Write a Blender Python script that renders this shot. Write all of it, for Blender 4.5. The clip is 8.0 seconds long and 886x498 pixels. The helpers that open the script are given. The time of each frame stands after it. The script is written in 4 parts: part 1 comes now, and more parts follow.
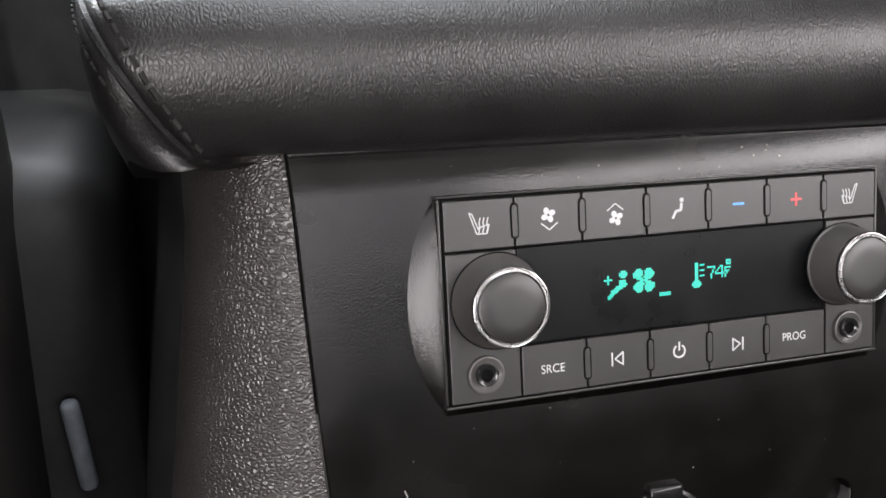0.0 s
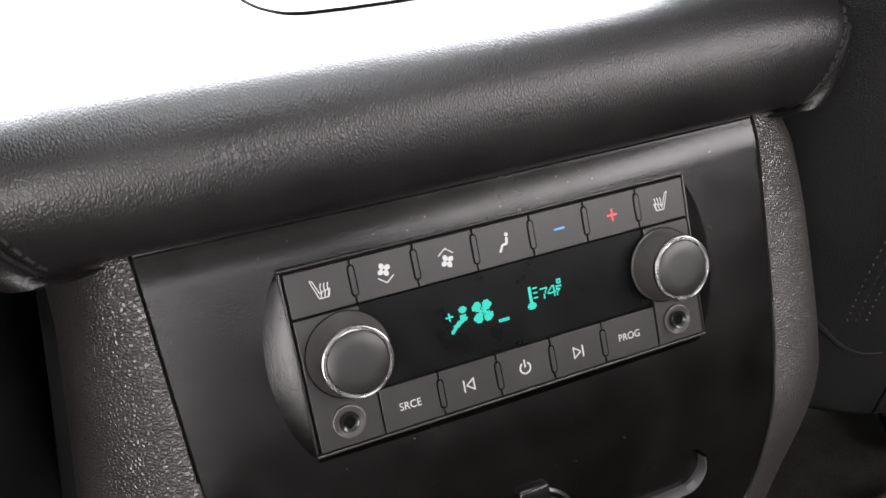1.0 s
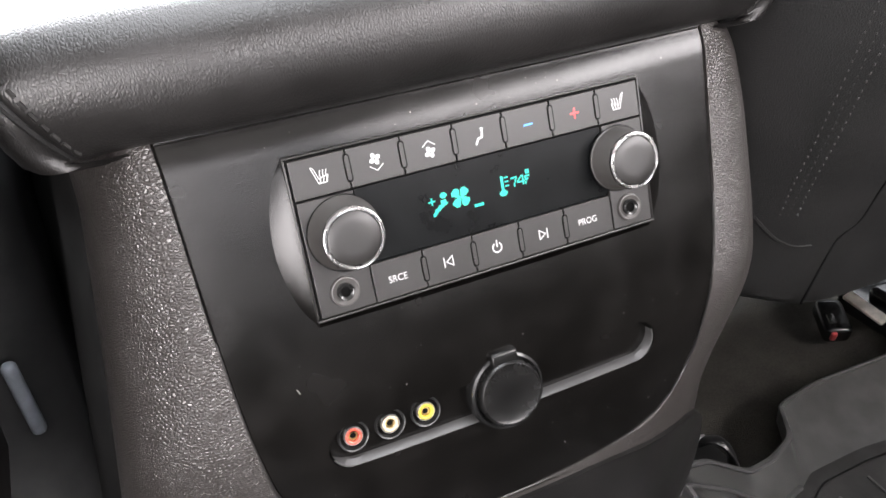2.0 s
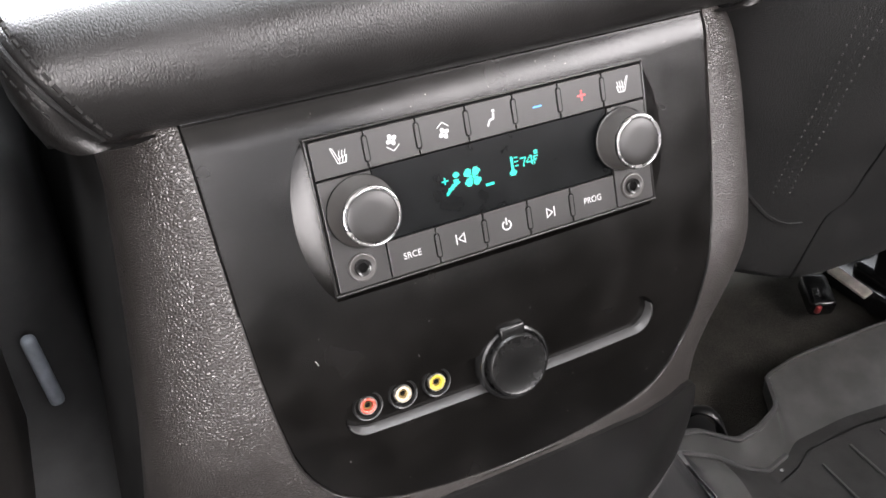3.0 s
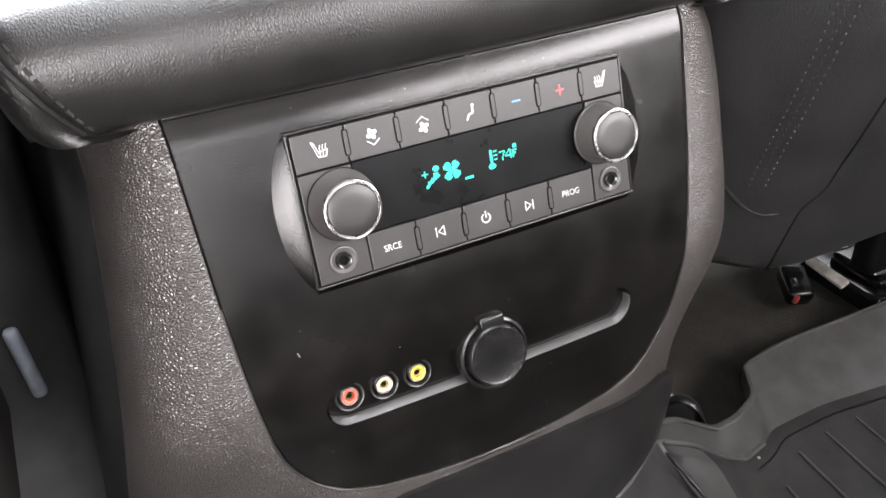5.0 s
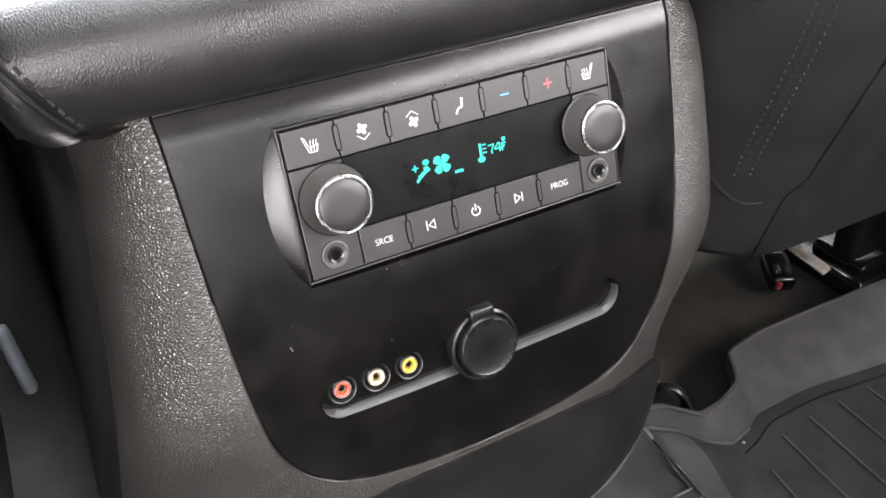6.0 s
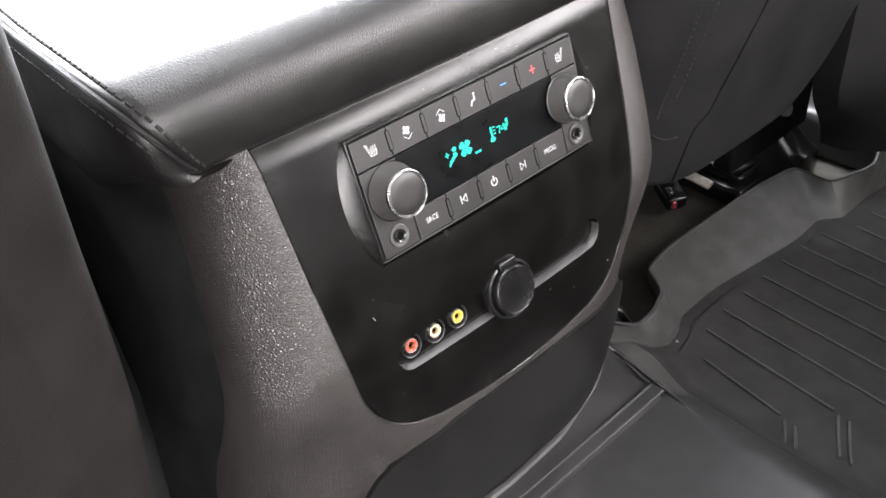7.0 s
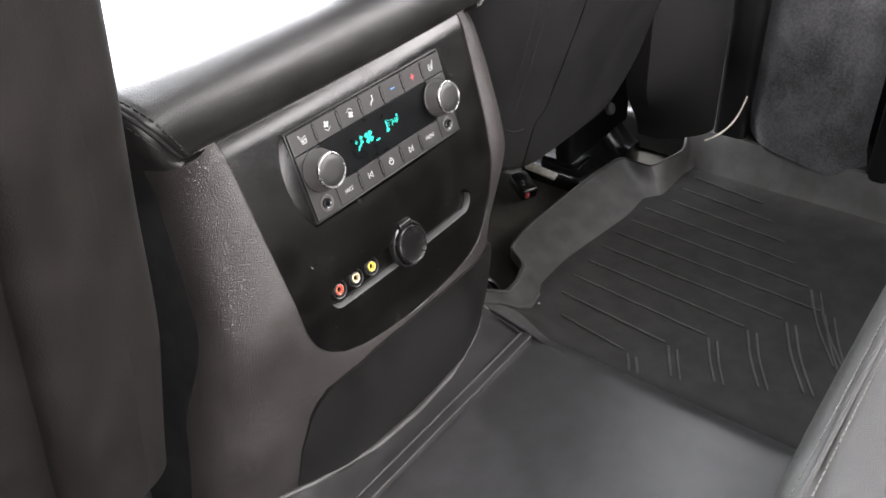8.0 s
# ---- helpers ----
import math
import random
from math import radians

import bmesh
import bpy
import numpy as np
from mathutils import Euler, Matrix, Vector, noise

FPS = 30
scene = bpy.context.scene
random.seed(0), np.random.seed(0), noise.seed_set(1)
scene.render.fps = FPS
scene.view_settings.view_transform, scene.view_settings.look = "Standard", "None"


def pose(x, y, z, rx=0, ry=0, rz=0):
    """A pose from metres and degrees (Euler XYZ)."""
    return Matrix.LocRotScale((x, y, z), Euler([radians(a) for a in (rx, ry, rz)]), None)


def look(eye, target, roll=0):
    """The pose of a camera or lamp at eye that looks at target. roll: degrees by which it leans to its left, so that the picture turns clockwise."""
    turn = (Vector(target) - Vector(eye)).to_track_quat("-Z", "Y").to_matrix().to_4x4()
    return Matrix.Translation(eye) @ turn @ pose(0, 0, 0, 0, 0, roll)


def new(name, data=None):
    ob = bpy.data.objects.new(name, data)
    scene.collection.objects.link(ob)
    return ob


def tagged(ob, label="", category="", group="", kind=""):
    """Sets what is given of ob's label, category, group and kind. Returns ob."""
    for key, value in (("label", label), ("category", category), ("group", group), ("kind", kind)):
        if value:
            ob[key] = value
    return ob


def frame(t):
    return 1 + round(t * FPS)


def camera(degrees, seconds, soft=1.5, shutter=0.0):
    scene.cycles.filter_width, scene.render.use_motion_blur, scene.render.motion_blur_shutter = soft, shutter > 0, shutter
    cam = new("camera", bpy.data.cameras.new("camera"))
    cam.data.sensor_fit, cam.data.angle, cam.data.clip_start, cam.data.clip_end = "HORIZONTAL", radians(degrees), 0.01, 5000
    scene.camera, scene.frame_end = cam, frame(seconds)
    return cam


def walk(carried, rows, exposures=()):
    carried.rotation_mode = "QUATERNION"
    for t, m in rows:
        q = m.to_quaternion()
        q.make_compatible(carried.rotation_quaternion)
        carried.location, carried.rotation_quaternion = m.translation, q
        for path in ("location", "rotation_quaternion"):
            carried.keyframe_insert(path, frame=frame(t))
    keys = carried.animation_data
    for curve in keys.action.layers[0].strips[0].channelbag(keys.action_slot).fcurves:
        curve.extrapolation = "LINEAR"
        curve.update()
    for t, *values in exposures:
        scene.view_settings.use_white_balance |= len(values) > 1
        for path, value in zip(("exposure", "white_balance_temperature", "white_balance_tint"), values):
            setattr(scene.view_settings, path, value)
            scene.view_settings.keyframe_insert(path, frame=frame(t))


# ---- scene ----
# The camera's way: seconds, eye, target, roll.
cam = camera(55.0, 8.0, soft=1.6)
PATH = [
    (0, (-0.155, -0.226, 0.543), (0.397, 1.524, -0.253), 2.1),
    (0.2, (-0.134, -0.226, 0.533), (0.479, 1.51, -0.25), 1.4),
    (0.5, (-0.121, -0.232, 0.553), (0.515, 1.474, -0.275), -0.5),
    (0.7, (-0.117, -0.239, 0.558), (0.531, 1.468, -0.259), -2.5),
    (1, (-0.123, -0.251, 0.58), (0.526, 1.433, -0.282), -4.8),
    (1.2, (-0.132, -0.267, 0.579), (0.509, 1.396, -0.329), -5.7),
    (1.5, (-0.145, -0.283, 0.589), (0.51, 1.338, -0.381), -5.2),
    (1.7, (-0.146, -0.285, 0.586), (0.526, 1.31, -0.415), -4.4),
    (2.8, (-0.164, -0.298, 0.599), (0.544, 1.239, -0.466), -3.1),
    (3, (-0.165, -0.293, 0.598), (0.544, 1.231, -0.485), -2.9),
    (3.5, (-0.166, -0.293, 0.599), (0.548, 1.217, -0.501), -2.8),
    (4, (-0.16, -0.296, 0.597), (0.567, 1.205, -0.506), -2.7),
    (4.5, (-0.163, -0.297, 0.601), (0.57, 1.202, -0.502), -2.4),
    (5.8, (-0.166, -0.298, 0.602), (0.575, 1.191, -0.509), -2.1),
    (6, (-0.168, -0.297, 0.605), (0.593, 1.169, -0.522), -2.2),
    (6.3, (-0.183, -0.279, 0.608), (0.652, 1.127, -0.543), -2.9),
    (6.5, (-0.21, -0.283, 0.618), (0.697, 1.058, -0.556), -3.5),
    (6.7, (-0.247, -0.302, 0.647), (0.711, 0.99, -0.542), -4.7),
    (7, (-0.279, -0.304, 0.66), (0.718, 0.942, -0.545), -5.7),
    (7.2, (-0.298, -0.313, 0.666), (0.727, 0.909, -0.541), -6.5),
    (7.3, (-0.314, -0.318, 0.666), (0.734, 0.886, -0.539), -6.5),
    (7.5, (-0.338, -0.345, 0.69), (0.772, 0.816, -0.502), -6.2),
    (7.6, (-0.346, -0.358, 0.706), (0.787, 0.772, -0.492), -5.4),
    (7.8, (-0.371, -0.376, 0.721), (0.824, 0.7, -0.469), -4.5),
    (8, (-0.408, -0.393, 0.719), (0.836, 0.645, -0.455), -3.7),
]
EXPOSURES = [(0.0, -0.8), (0.15, -0.8), (0.35, -0.15), (0.7, -0.25), (1.0, -0.95), (1.2, -0.95), (1.7, -0.05), (2.8, 0.04), (3.8, 0.1), (4.5, 0.3), (5.8, 0.14), (6.5, 0.12), (7.0, 0.1), (7.5, 0.18), (8.0, -0.1)]
walk(cam, [(t, look(eye, target, roll)) for t, eye, target, roll in PATH], EXPOSURES)

# ---- light: bright sky through the windows of the cabin and an added low opening ----
world = bpy.data.worlds.new("sky")
scene.world = world
world.use_nodes = True
wn = world.node_tree.nodes
sky = wn.new("ShaderNodeTexSky")
sky.sky_type = "NISHITA"
sky.sun_disc = False
sky.sun_elevation = radians(58)
sky.sun_rotation = radians(175)
wn["Background"].inputs["Strength"].default_value = 0.15
world.node_tree.links.new(sky.outputs["Color"], wn["Background"].inputs["Color"])

sun = new("sun", bpy.data.lights.new("sun", "SUN"))
sun.data.energy, sun.data.angle, sun.data.color = 3.0, radians(0.5), (1.0, 0.95, 0.88)
sun.matrix_world = look((0.4, -5.0, 8), (0, 0, 0))


def window_light(name, centre, target, size_x, size_y, watts, colour=(1.0, 0.94, 0.945)):
    lamp = new(name, bpy.data.lights.new(name, "AREA"))
    lamp.data.shape, lamp.data.size, lamp.data.size_y = "RECTANGLE", size_x, size_y
    lamp.data.energy, lamp.data.color = watts, colour
    lamp.matrix_world = look(centre, target)
    return lamp


window_light("daylight_windshield", (0, 1.15, 1.00), (0, 0.55, -0.08), 1.58, 0.96, 265, (0.93, 0.95, 1.0))
window_light("daylight_left_front", (-0.85, 0.40, 0.96), (0, 0.3, 0.60), 0.75, 0.34, 6, (0.93, 0.96, 1.0))
# added fill, larger and lower than a window, for the console's left side
window_light("left_rear_fill", (-0.85, -1.48, 0.62), (0, -0.40, 0.46), 0.70, 0.66, 48)
window_light("daylight_left_door", (-0.85, -0.62, 0.96), (0, -0.4, 0.10), 0.58, 0.34, 5)
window_light("daylight_roof", (0, 0.0, 1.29), (0, 0.0, 0), 0.70, 0.64, 20, (0.95, 0.965, 1.0))
window_light("daylight_right_front", (0.85, 0.62, 0.91), (0, 0.4, 0.75), 1.24, 0.46, 95, (0.93, 0.95, 1.0))
window_light("daylight_right_rear", (0.85, -1.02, 0.90), (0, -0.4, 0.30), 1.50, 0.46, 60)
window_light("daylight_tailgate", (-0.28, -1.88, 0.94), (-0.05, 0, 0.50), 0.86, 0.40, 12)


# ---- materials ----
def material(name, base, rough=0.5, metal=0.0, spec=0.5):
    m = bpy.data.materials.new(name)
    m.use_nodes = True
    n, l = m.node_tree.nodes, m.node_tree.links
    b = n["Principled BSDF"]
    b.inputs["Base Color"].default_value = (*base, 1)
    b.inputs["Roughness"].default_value = rough
    b.inputs["Metallic"].default_value = metal
    b.inputs["Specular IOR Level"].default_value = spec
    co = n.new("ShaderNodeTexCoord")
    return m, n, l, b, co.outputs["Object"]


def tex_noise(n, l, co, scale, detail=3.0, rough=0.55):
    t = n.new("ShaderNodeTexNoise")
    t.inputs["Scale"].default_value = scale
    t.inputs["Detail"].default_value = detail
    t.inputs["Roughness"].default_value = rough
    l.new(co, t.inputs["Vector"])
    return t.outputs["Fac"]


def tex_cells(n, l, co, scale, feature="F1"):
    t = n.new("ShaderNodeTexVoronoi")
    t.feature = feature
    t.inputs["Scale"].default_value = scale
    l.new(co, t.inputs["Vector"])
    return t.outputs["Distance"]


def remap(n, l, value, a, b, lo, hi):
    r = n.new("ShaderNodeMapRange")
    for key, v in (("From Min", a), ("From Max", b), ("To Min", lo), ("To Max", hi)):
        r.inputs[key].default_value = v
    l.new(value, r.inputs["Value"])
    return r.outputs["Result"]


def blend(n, l, fac, c1, c2):
    m = n.new("ShaderNodeMix")
    m.data_type = "RGBA"
    l.new(fac, m.inputs["Factor"])
    m.inputs["A"].default_value, m.inputs["B"].default_value = (*c1, 1), (*c2, 1)
    return m.outputs["Result"]


def calc(n, l, kind, a, b):
    m = n.new("ShaderNodeMath")
    m.operation = kind
    for i, v in enumerate((a, b)):
        if isinstance(v, (int, float)):
            m.inputs[i].default_value = v
        else:
            l.new(v, m.inputs[i])
    return m.outputs[0]


def relief(n, l, bsdf, height, strength, distance):
    b = n.new("ShaderNodeBump")
    b.inputs["Strength"].default_value = strength
    b.inputs["Distance"].default_value = distance
    l.new(height, b.inputs["Height"])
    l.new(b.outputs["Normal"], bsdf.inputs["Normal"])


def grained(name, c1, c2, cell, depth, rough, spec=0.5, fold=0.0, tall=1.0, peak_light=0.0):
    """Vinyl or leather: pebbles about `cell` metres wide, with slow changes of colour and gloss."""
    m, n, l, b, co = material(name, c1, rough, 0, spec)
    warp = n.new("ShaderNodeTexNoise")
    warp.inputs["Scale"].default_value = 0.35 / cell
    l.new(co, warp.inputs["Vector"])
    mix = n.new("ShaderNodeVectorMath")
    mix.operation = "MULTIPLY_ADD"
    l.new(warp.outputs["Color"], mix.inputs[0])
    mix.inputs[1].default_value = (cell * 0.45,) * 3
    long = n.new("ShaderNodeVectorMath")
    long.operation = "MULTIPLY"
    long.inputs[1].default_value = (1, 1 / tall, 1 / tall)
    l.new(co, long.inputs[0])
    l.new(long.outputs[0], mix.inputs[2])
    groove = tex_cells(n, l, mix.outputs[0], 1 / cell, "DISTANCE_TO_EDGE")
    dome = calc(n, l, "POWER", remap(n, l, groove, 0.0, 0.45, 0.0, 1.0), 0.75)
    fine = tex_noise(n, l, co, 1.3 / cell, 3.0)
    height = calc(n, l, "ADD", dome, calc(n, l, "MULTIPLY", fine, 0.22))
    if fold:
        height = calc(n, l, "ADD", height, calc(n, l, "MULTIPLY", tex_noise(n, l, co, 18, 2.0), fold))
    relief(n, l, b, height, 1.0, depth)
    slow = tex_noise(n, l, co, 22, 4.0, 0.6)
    col = blend(n, l, remap(n, l, slow, 0.35, 0.68, 0, 1), c1, c2)
    if peak_light:
        # tops of the pebbles are painted paler, grain relief put into the colour
        peak_mix = n.new("ShaderNodeMix")
        peak_mix.data_type = "RGBA"
        l.new(remap(n, l, dome, 0.55, 0.95, 0.0, peak_light), peak_mix.inputs["Factor"])
        l.new(col, peak_mix.inputs["A"])
        peak_mix.inputs["B"].default_value = (*[2.2 * c for c in c2], 1)
        col = peak_mix.outputs["Result"]
    l.new(col, b.inputs["Base Color"])
    l.new(calc(n, l, "ADD", remap(n, l, slow, 0.3, 0.7, rough - 0.05, rough + 0.07), remap(n, l, dome, 0, 1, 0.06, 0.0)), b.inputs["Roughness"])
    return m


def fine_plastic(name, c1, c2, rough, grain=0.0005, depth=0.00003, spec=0.5, smear=0.025):
    """Moulded plastic with a fine etched grain and wiped smears."""
    m, n, l, b, co = material(name, c1, rough, 0, spec)
    g = tex_noise(n, l, co, 1 / grain, 2.0)
    relief(n, l, b, g, 0.9, depth)
    slow = tex_noise(n, l, co, 30, 3.0, 0.55)
    col = blend(n, l, remap(n, l, slow, 0.38, 0.66, 0, 1), c1, c2)
    l.new(col, b.inputs["Base Color"])
    l.new(remap(n, l, slow, 0.3, 0.7, rough - smear, rough + smear), b.inputs["Roughness"])
    return m


def plain(name, base, rough=0.5, metal=0.0, spec=0.5, vary=0.25, scale=60):
    m, n, l, b, co = material(name, base, rough, metal, spec)
    s = tex_noise(n, l, co, scale, 4.0)
    lo, hi = tuple(c * (1 - vary) for c in base), tuple(min(1, c * (1 + vary)) for c in base)
    l.new(blend(n, l, remap(n, l, s, 0.35, 0.65, 0, 1), lo, hi), b.inputs["Base Color"])
    l.new(remap(n, l, s, 0.3, 0.7, max(0.02, rough - 0.05), rough + 0.05), b.inputs["Roughness"])
    return m


def glowing(name, colour, strength):
    m, n, l, b, co = material(name, (0.0, 0.02, 0.02), 0.4)
    b.inputs["Emission Color"].default_value = (*colour, 1)
    b.inputs["Emission Strength"].default_value = strength
    return m


def carpet(name, c1, c2, pile=0.0012, depth=0.0015):
    m, n, l, b, co = material(name, c1, 0.95, 0, 0.2)
    f = tex_noise(n, l, co, 1 / pile, 3.0, 0.7)
    s = tex_noise(n, l, co, 14, 4.0)
    h = calc(n, l, "ADD", f, calc(n, l, "MULTIPLY", s, 1.2))
    relief(n, l, b, f, 1.0, depth)
    l.new(blend(n, l, remap(n, l, calc(n, l, "MULTIPLY", h, 0.5), 0.38, 0.72, 0, 1), c1, c2), b.inputs["Base Color"])
    return m


VINYL = grained("grained_vinyl", (0.0196, 0.0172, 0.0160), (0.0276, 0.0245, 0.0229), 0.0019, 0.00030, 0.30, 0.62, tall=0.70, peak_light=0.05)
LEATHER = grained("armrest_leather", (0.0060, 0.0056, 0.0054), (0.0092, 0.0086, 0.0083), 0.0012, 0.00010, 0.33, 0.42, fold=0.05, tall=1.7)
SEAT = grained("seat_leather", (0.0062, 0.0062, 0.0061), (0.0092, 0.0090, 0.0088), 0.0015, 0.00016, 0.58, 0.2, fold=0.8)
SEATBACK = fine_plastic("seat_back_vinyl", (0.0062, 0.0054, 0.0048), (0.0098, 0.0086, 0.0077), 0.52, 0.0011, 0.00028, spec=0.28)
GREY_LEATHER = grained("grey_leather", (0.015, 0.0146, 0.0134), (0.0215, 0.0208, 0.0192), 0.0011, 0.00016, 0.42)
FASCIA = fine_plastic("fascia_plastic", (0.0026, 0.0024, 0.0022), (0.0048, 0.0044, 0.0041), 0.23, 0.00070, 0.00009, spec=0.30, smear=0.06)
LOWER = fine_plastic("scuff_plastic", (0.0062, 0.0059, 0.0057), (0.0096, 0.0092, 0.0089), 0.34, 0.0008, 0.00008, spec=0.3)
BUTTON = fine_plastic("button_plastic", (0.0118, 0.0111, 0.0106), (0.0155, 0.0147, 0.0141), 0.38, 0.0004, 0.00002, spec=0.42)
KNOB = fine_plastic("knob_plastic", (0.042, 0.0395, 0.0375), (0.055, 0.052, 0.0495), 0.42, 0.0004, 0.00002)
BLACK = plain("black_plastic", (0.011, 0.011, 0.011), 0.36)
BOLSTER = plain("dark_seat_leather", (0.0185, 0.0188, 0.0192), 0.55, spec=0.3)
FLANK = plain("matt_black_plastic", (0.0105, 0.0105, 0.0104), 0.85, spec=0.05)
GAP = plain("shadow_gap", (0.004, 0.004, 0.004), 0.9, spec=0.05)
DISPLAY = plain("display_glass", (0.0018, 0.0021, 0.0023), 0.30, spec=0.10, vary=0.3)
SATIN = plain("satin_black", (0.0060, 0.0059, 0.0058), 0.26, spec=0.35, vary=0.3, scale=90)
GLOSS = plain("gloss_black", (0.008, 0.008, 0.008), 0.22, vary=0.2)
LEDGE = fine_plastic("pale_ledge_plastic", (0.038, 0.037, 0.037), (0.058, 0.0565, 0.0565), 0.43, 0.0007, 0.00004)
CHROME = plain("satin_chrome", (0.30, 0.295, 0.29), 0.28, 1.0, vary=0.08)
WHITE = plain("white_print", (0.38, 0.38, 0.38), 0.6, spec=0.2, vary=0.05)
BLUE = plain("blue_print", (0.045, 0.21, 0.50), 0.5, vary=0.05)
RED = plain("red_print", (0.48, 0.045, 0.05), 0.5, vary=0.05)
TEAL = glowing("teal_segments", (0.0, 0.80, 0.62), 1.7)
RUBBER = fine_plastic("mat_rubber", (0.054, 0.0535, 0.0515), (0.076, 0.0750, 0.0725), 0.42, 0.0011, 0.00022, spec=0.35)
# two darker copies of the liner's rubber, for its shaded floor and tunnel
SHADED_MATT_RUBBER = fine_plastic("shaded_matt_rubber", (0.028, 0.0273, 0.0265), (0.040, 0.0390, 0.0380), 0.68, 0.0016, 0.00035, spec=0.16)
SHADED_TUNNEL_RUBBER = fine_plastic("shaded_tunnel_rubber", (0.026, 0.0256, 0.0260), (0.037, 0.0364, 0.0370), 0.33, 0.0011, 0.00018, spec=0.65)
# beads in a paler tone, which carries the bright edge lines
BEAD = fine_plastic("bead_rubber", (0.062, 0.0605, 0.060), (0.085, 0.083, 0.082), 0.45, 0.0011, 0.0001)
# ribs paler than the floor around them: their highlight put into the colour
RIB_HIGHLIGHT_RUBBER = fine_plastic("rib_highlight_rubber", (0.048, 0.0470, 0.046), (0.070, 0.0685, 0.067), 0.55, 0.0011, 0.0001)
CARPET = carpet("floor_carpet", (0.026, 0.0245, 0.0210), (0.078, 0.073, 0.063), 0.0018, 0.0018)
TRIM = carpet("pillar_trim", (0.045, 0.045, 0.047), (0.145, 0.145, 0.15), 0.0036, 0.0008)
THREAD = plain("grey_thread", (0.040, 0.039, 0.038), 0.8, spec=0.15)
DARK_THREAD = plain("black_thread", (0.017, 0.0165, 0.016), 0.9, spec=0.08)
STEEL = plain("bare_steel", (0.55, 0.54, 0.52), 0.35, 1.0)
JACK_RED, JACK_WHITE, JACK_YELLOW = plain("red_insert", (0.42, 0.060, 0.035), 0.4), plain("white_insert", (0.46, 0.38, 0.25), 0.4), plain("yellow_insert", (0.42, 0.34, 0.03), 0.4)
BRASS = plain("brass", (0.70, 0.52, 0.22), 0.3, 1.0)
DUST = plain("pale_dust", (0.14, 0.135, 0.125), 0.9, spec=0.1)
PALE_THREAD = plain("pale_thread", (0.10, 0.097, 0.090), 0.8, spec=0.2)
BUCKLE_RED = plain("buckle_red", (0.42, 0.055, 0.06), 0.4)
STRAP = plain("pale_strap", (0.62, 0.57, 0.50), 0.6)
PALE = plain("pale_plastic", (0.15, 0.168, 0.19), 0.55)
HEADLINER = carpet("headliner", (0.52, 0.51, 0.49), (0.60, 0.59, 0.57))


# ---- building helpers ----
def thing(name, label, category, group="", kind="", at=(0, 0, 0)):
    ob = new(name)
    ob.location = at
    ob.empty_display_size = 0.02
    bpy.context.view_layer.update()
    return tagged(ob, label, category, group, kind)


def solid(name, bm, mat, smooth=True, sharp=40):
    bmesh.ops.remove_doubles(bm, verts=bm.verts, dist=1e-6)
    bmesh.ops.recalc_face_normals(bm, faces=bm.faces)
    me = bpy.data.meshes.new(name)
    for f in bm.faces:
        f.smooth = smooth
    if smooth:
        for e in bm.edges:
            if len(e.link_faces) == 2 and e.calc_face_angle(0) > radians(sharp):
                e.smooth = False
    bm.to_mesh(me)
    bm.free()
    me.materials.append(mat)
    return new(name, me)


def part(name, bm, mat, parent, label="", smooth=True, sharp=40):
    ob = solid(name, bm, mat, smooth, sharp)
    ob.parent = parent
    ob.matrix_parent_inverse = parent.matrix_world.inverted()
    return tagged(ob, label)


def structure(name, bm, mat, label, category, smooth=False):
    return tagged(solid(name, bm, mat, smooth), label, category, "", "structure")


def box(bm, lo, hi, bevel=0.0, seg=2, m=None):
    r = bmesh.ops.create_cube(bm, size=1.0)
    vs = r["verts"]
    for v in vs:
        v.co = Vector([lo[i] + (v.co[i] + 0.5) * (hi[i] - lo[i]) for i in range(3)])
    if bevel:
        es = list({e for v in vs for e in v.link_edges})
        b = bmesh.ops.bevel(bm, geom=es, offset=bevel, segments=seg, affect="EDGES", profile=0.5)
        vs = list({v for f in b["faces"] for v in f.verts} | {v for v in vs if v.is_valid})
    if m is not None:
        bmesh.ops.transform(bm, matrix=m, verts=[v for v in vs if v.is_valid])
    return bm


def grid(bm, rows, closed=False):
    """Quads between rows of points of one length."""
    vv = [[bm.verts.new(p) for p in row] for row in rows]
    for a, b in zip(vv, vv[1:]):
        n = len(a)
        for i in range(n if closed else n - 1):
            j = (i + 1) % n
            try:
                bm.faces.new((a[i], a[j], b[j], b[i]))
            except ValueError:
                pass
    return vv


def lathe(bm, profile, m, n=40, caps=True):
    """Turns (radius, height) pairs about the local z axis."""
    rows = [[m @ Vector((r * math.cos(2 * math.pi * k / n), r * math.sin(2 * math.pi * k / n), h)) for k in range(n)] for r, h in profile]
    vv = grid(bm, rows, True)
    for end in (0, -1):
        if caps and profile[end][0] > 1e-6:
            bm.faces.new(vv[end])
    return bm


def tube(bm, pts, r, n=8, flat=1.0):
    """A round bar along points; ends closed."""
    pts = [Vector(p) for p in pts]
    rows, up = [], Vector((0.13, 0.21, 0.97))
    for i, p in enumerate(pts):
        d = (pts[min(i + 1, len(pts) - 1)] - pts[max(i - 1, 0)]).normalized()
        a = d.cross(up).normalized()
        c = a.cross(d).normalized()
        rows.append([p + r * (math.cos(2 * math.pi * k / n) * a + flat * math.sin(2 * math.pi * k / n) * c) for k in range(n)])
    vv = grid(bm, rows, True)
    bm.faces.new(vv[0])
    bm.faces.new(vv[-1])
    return bm


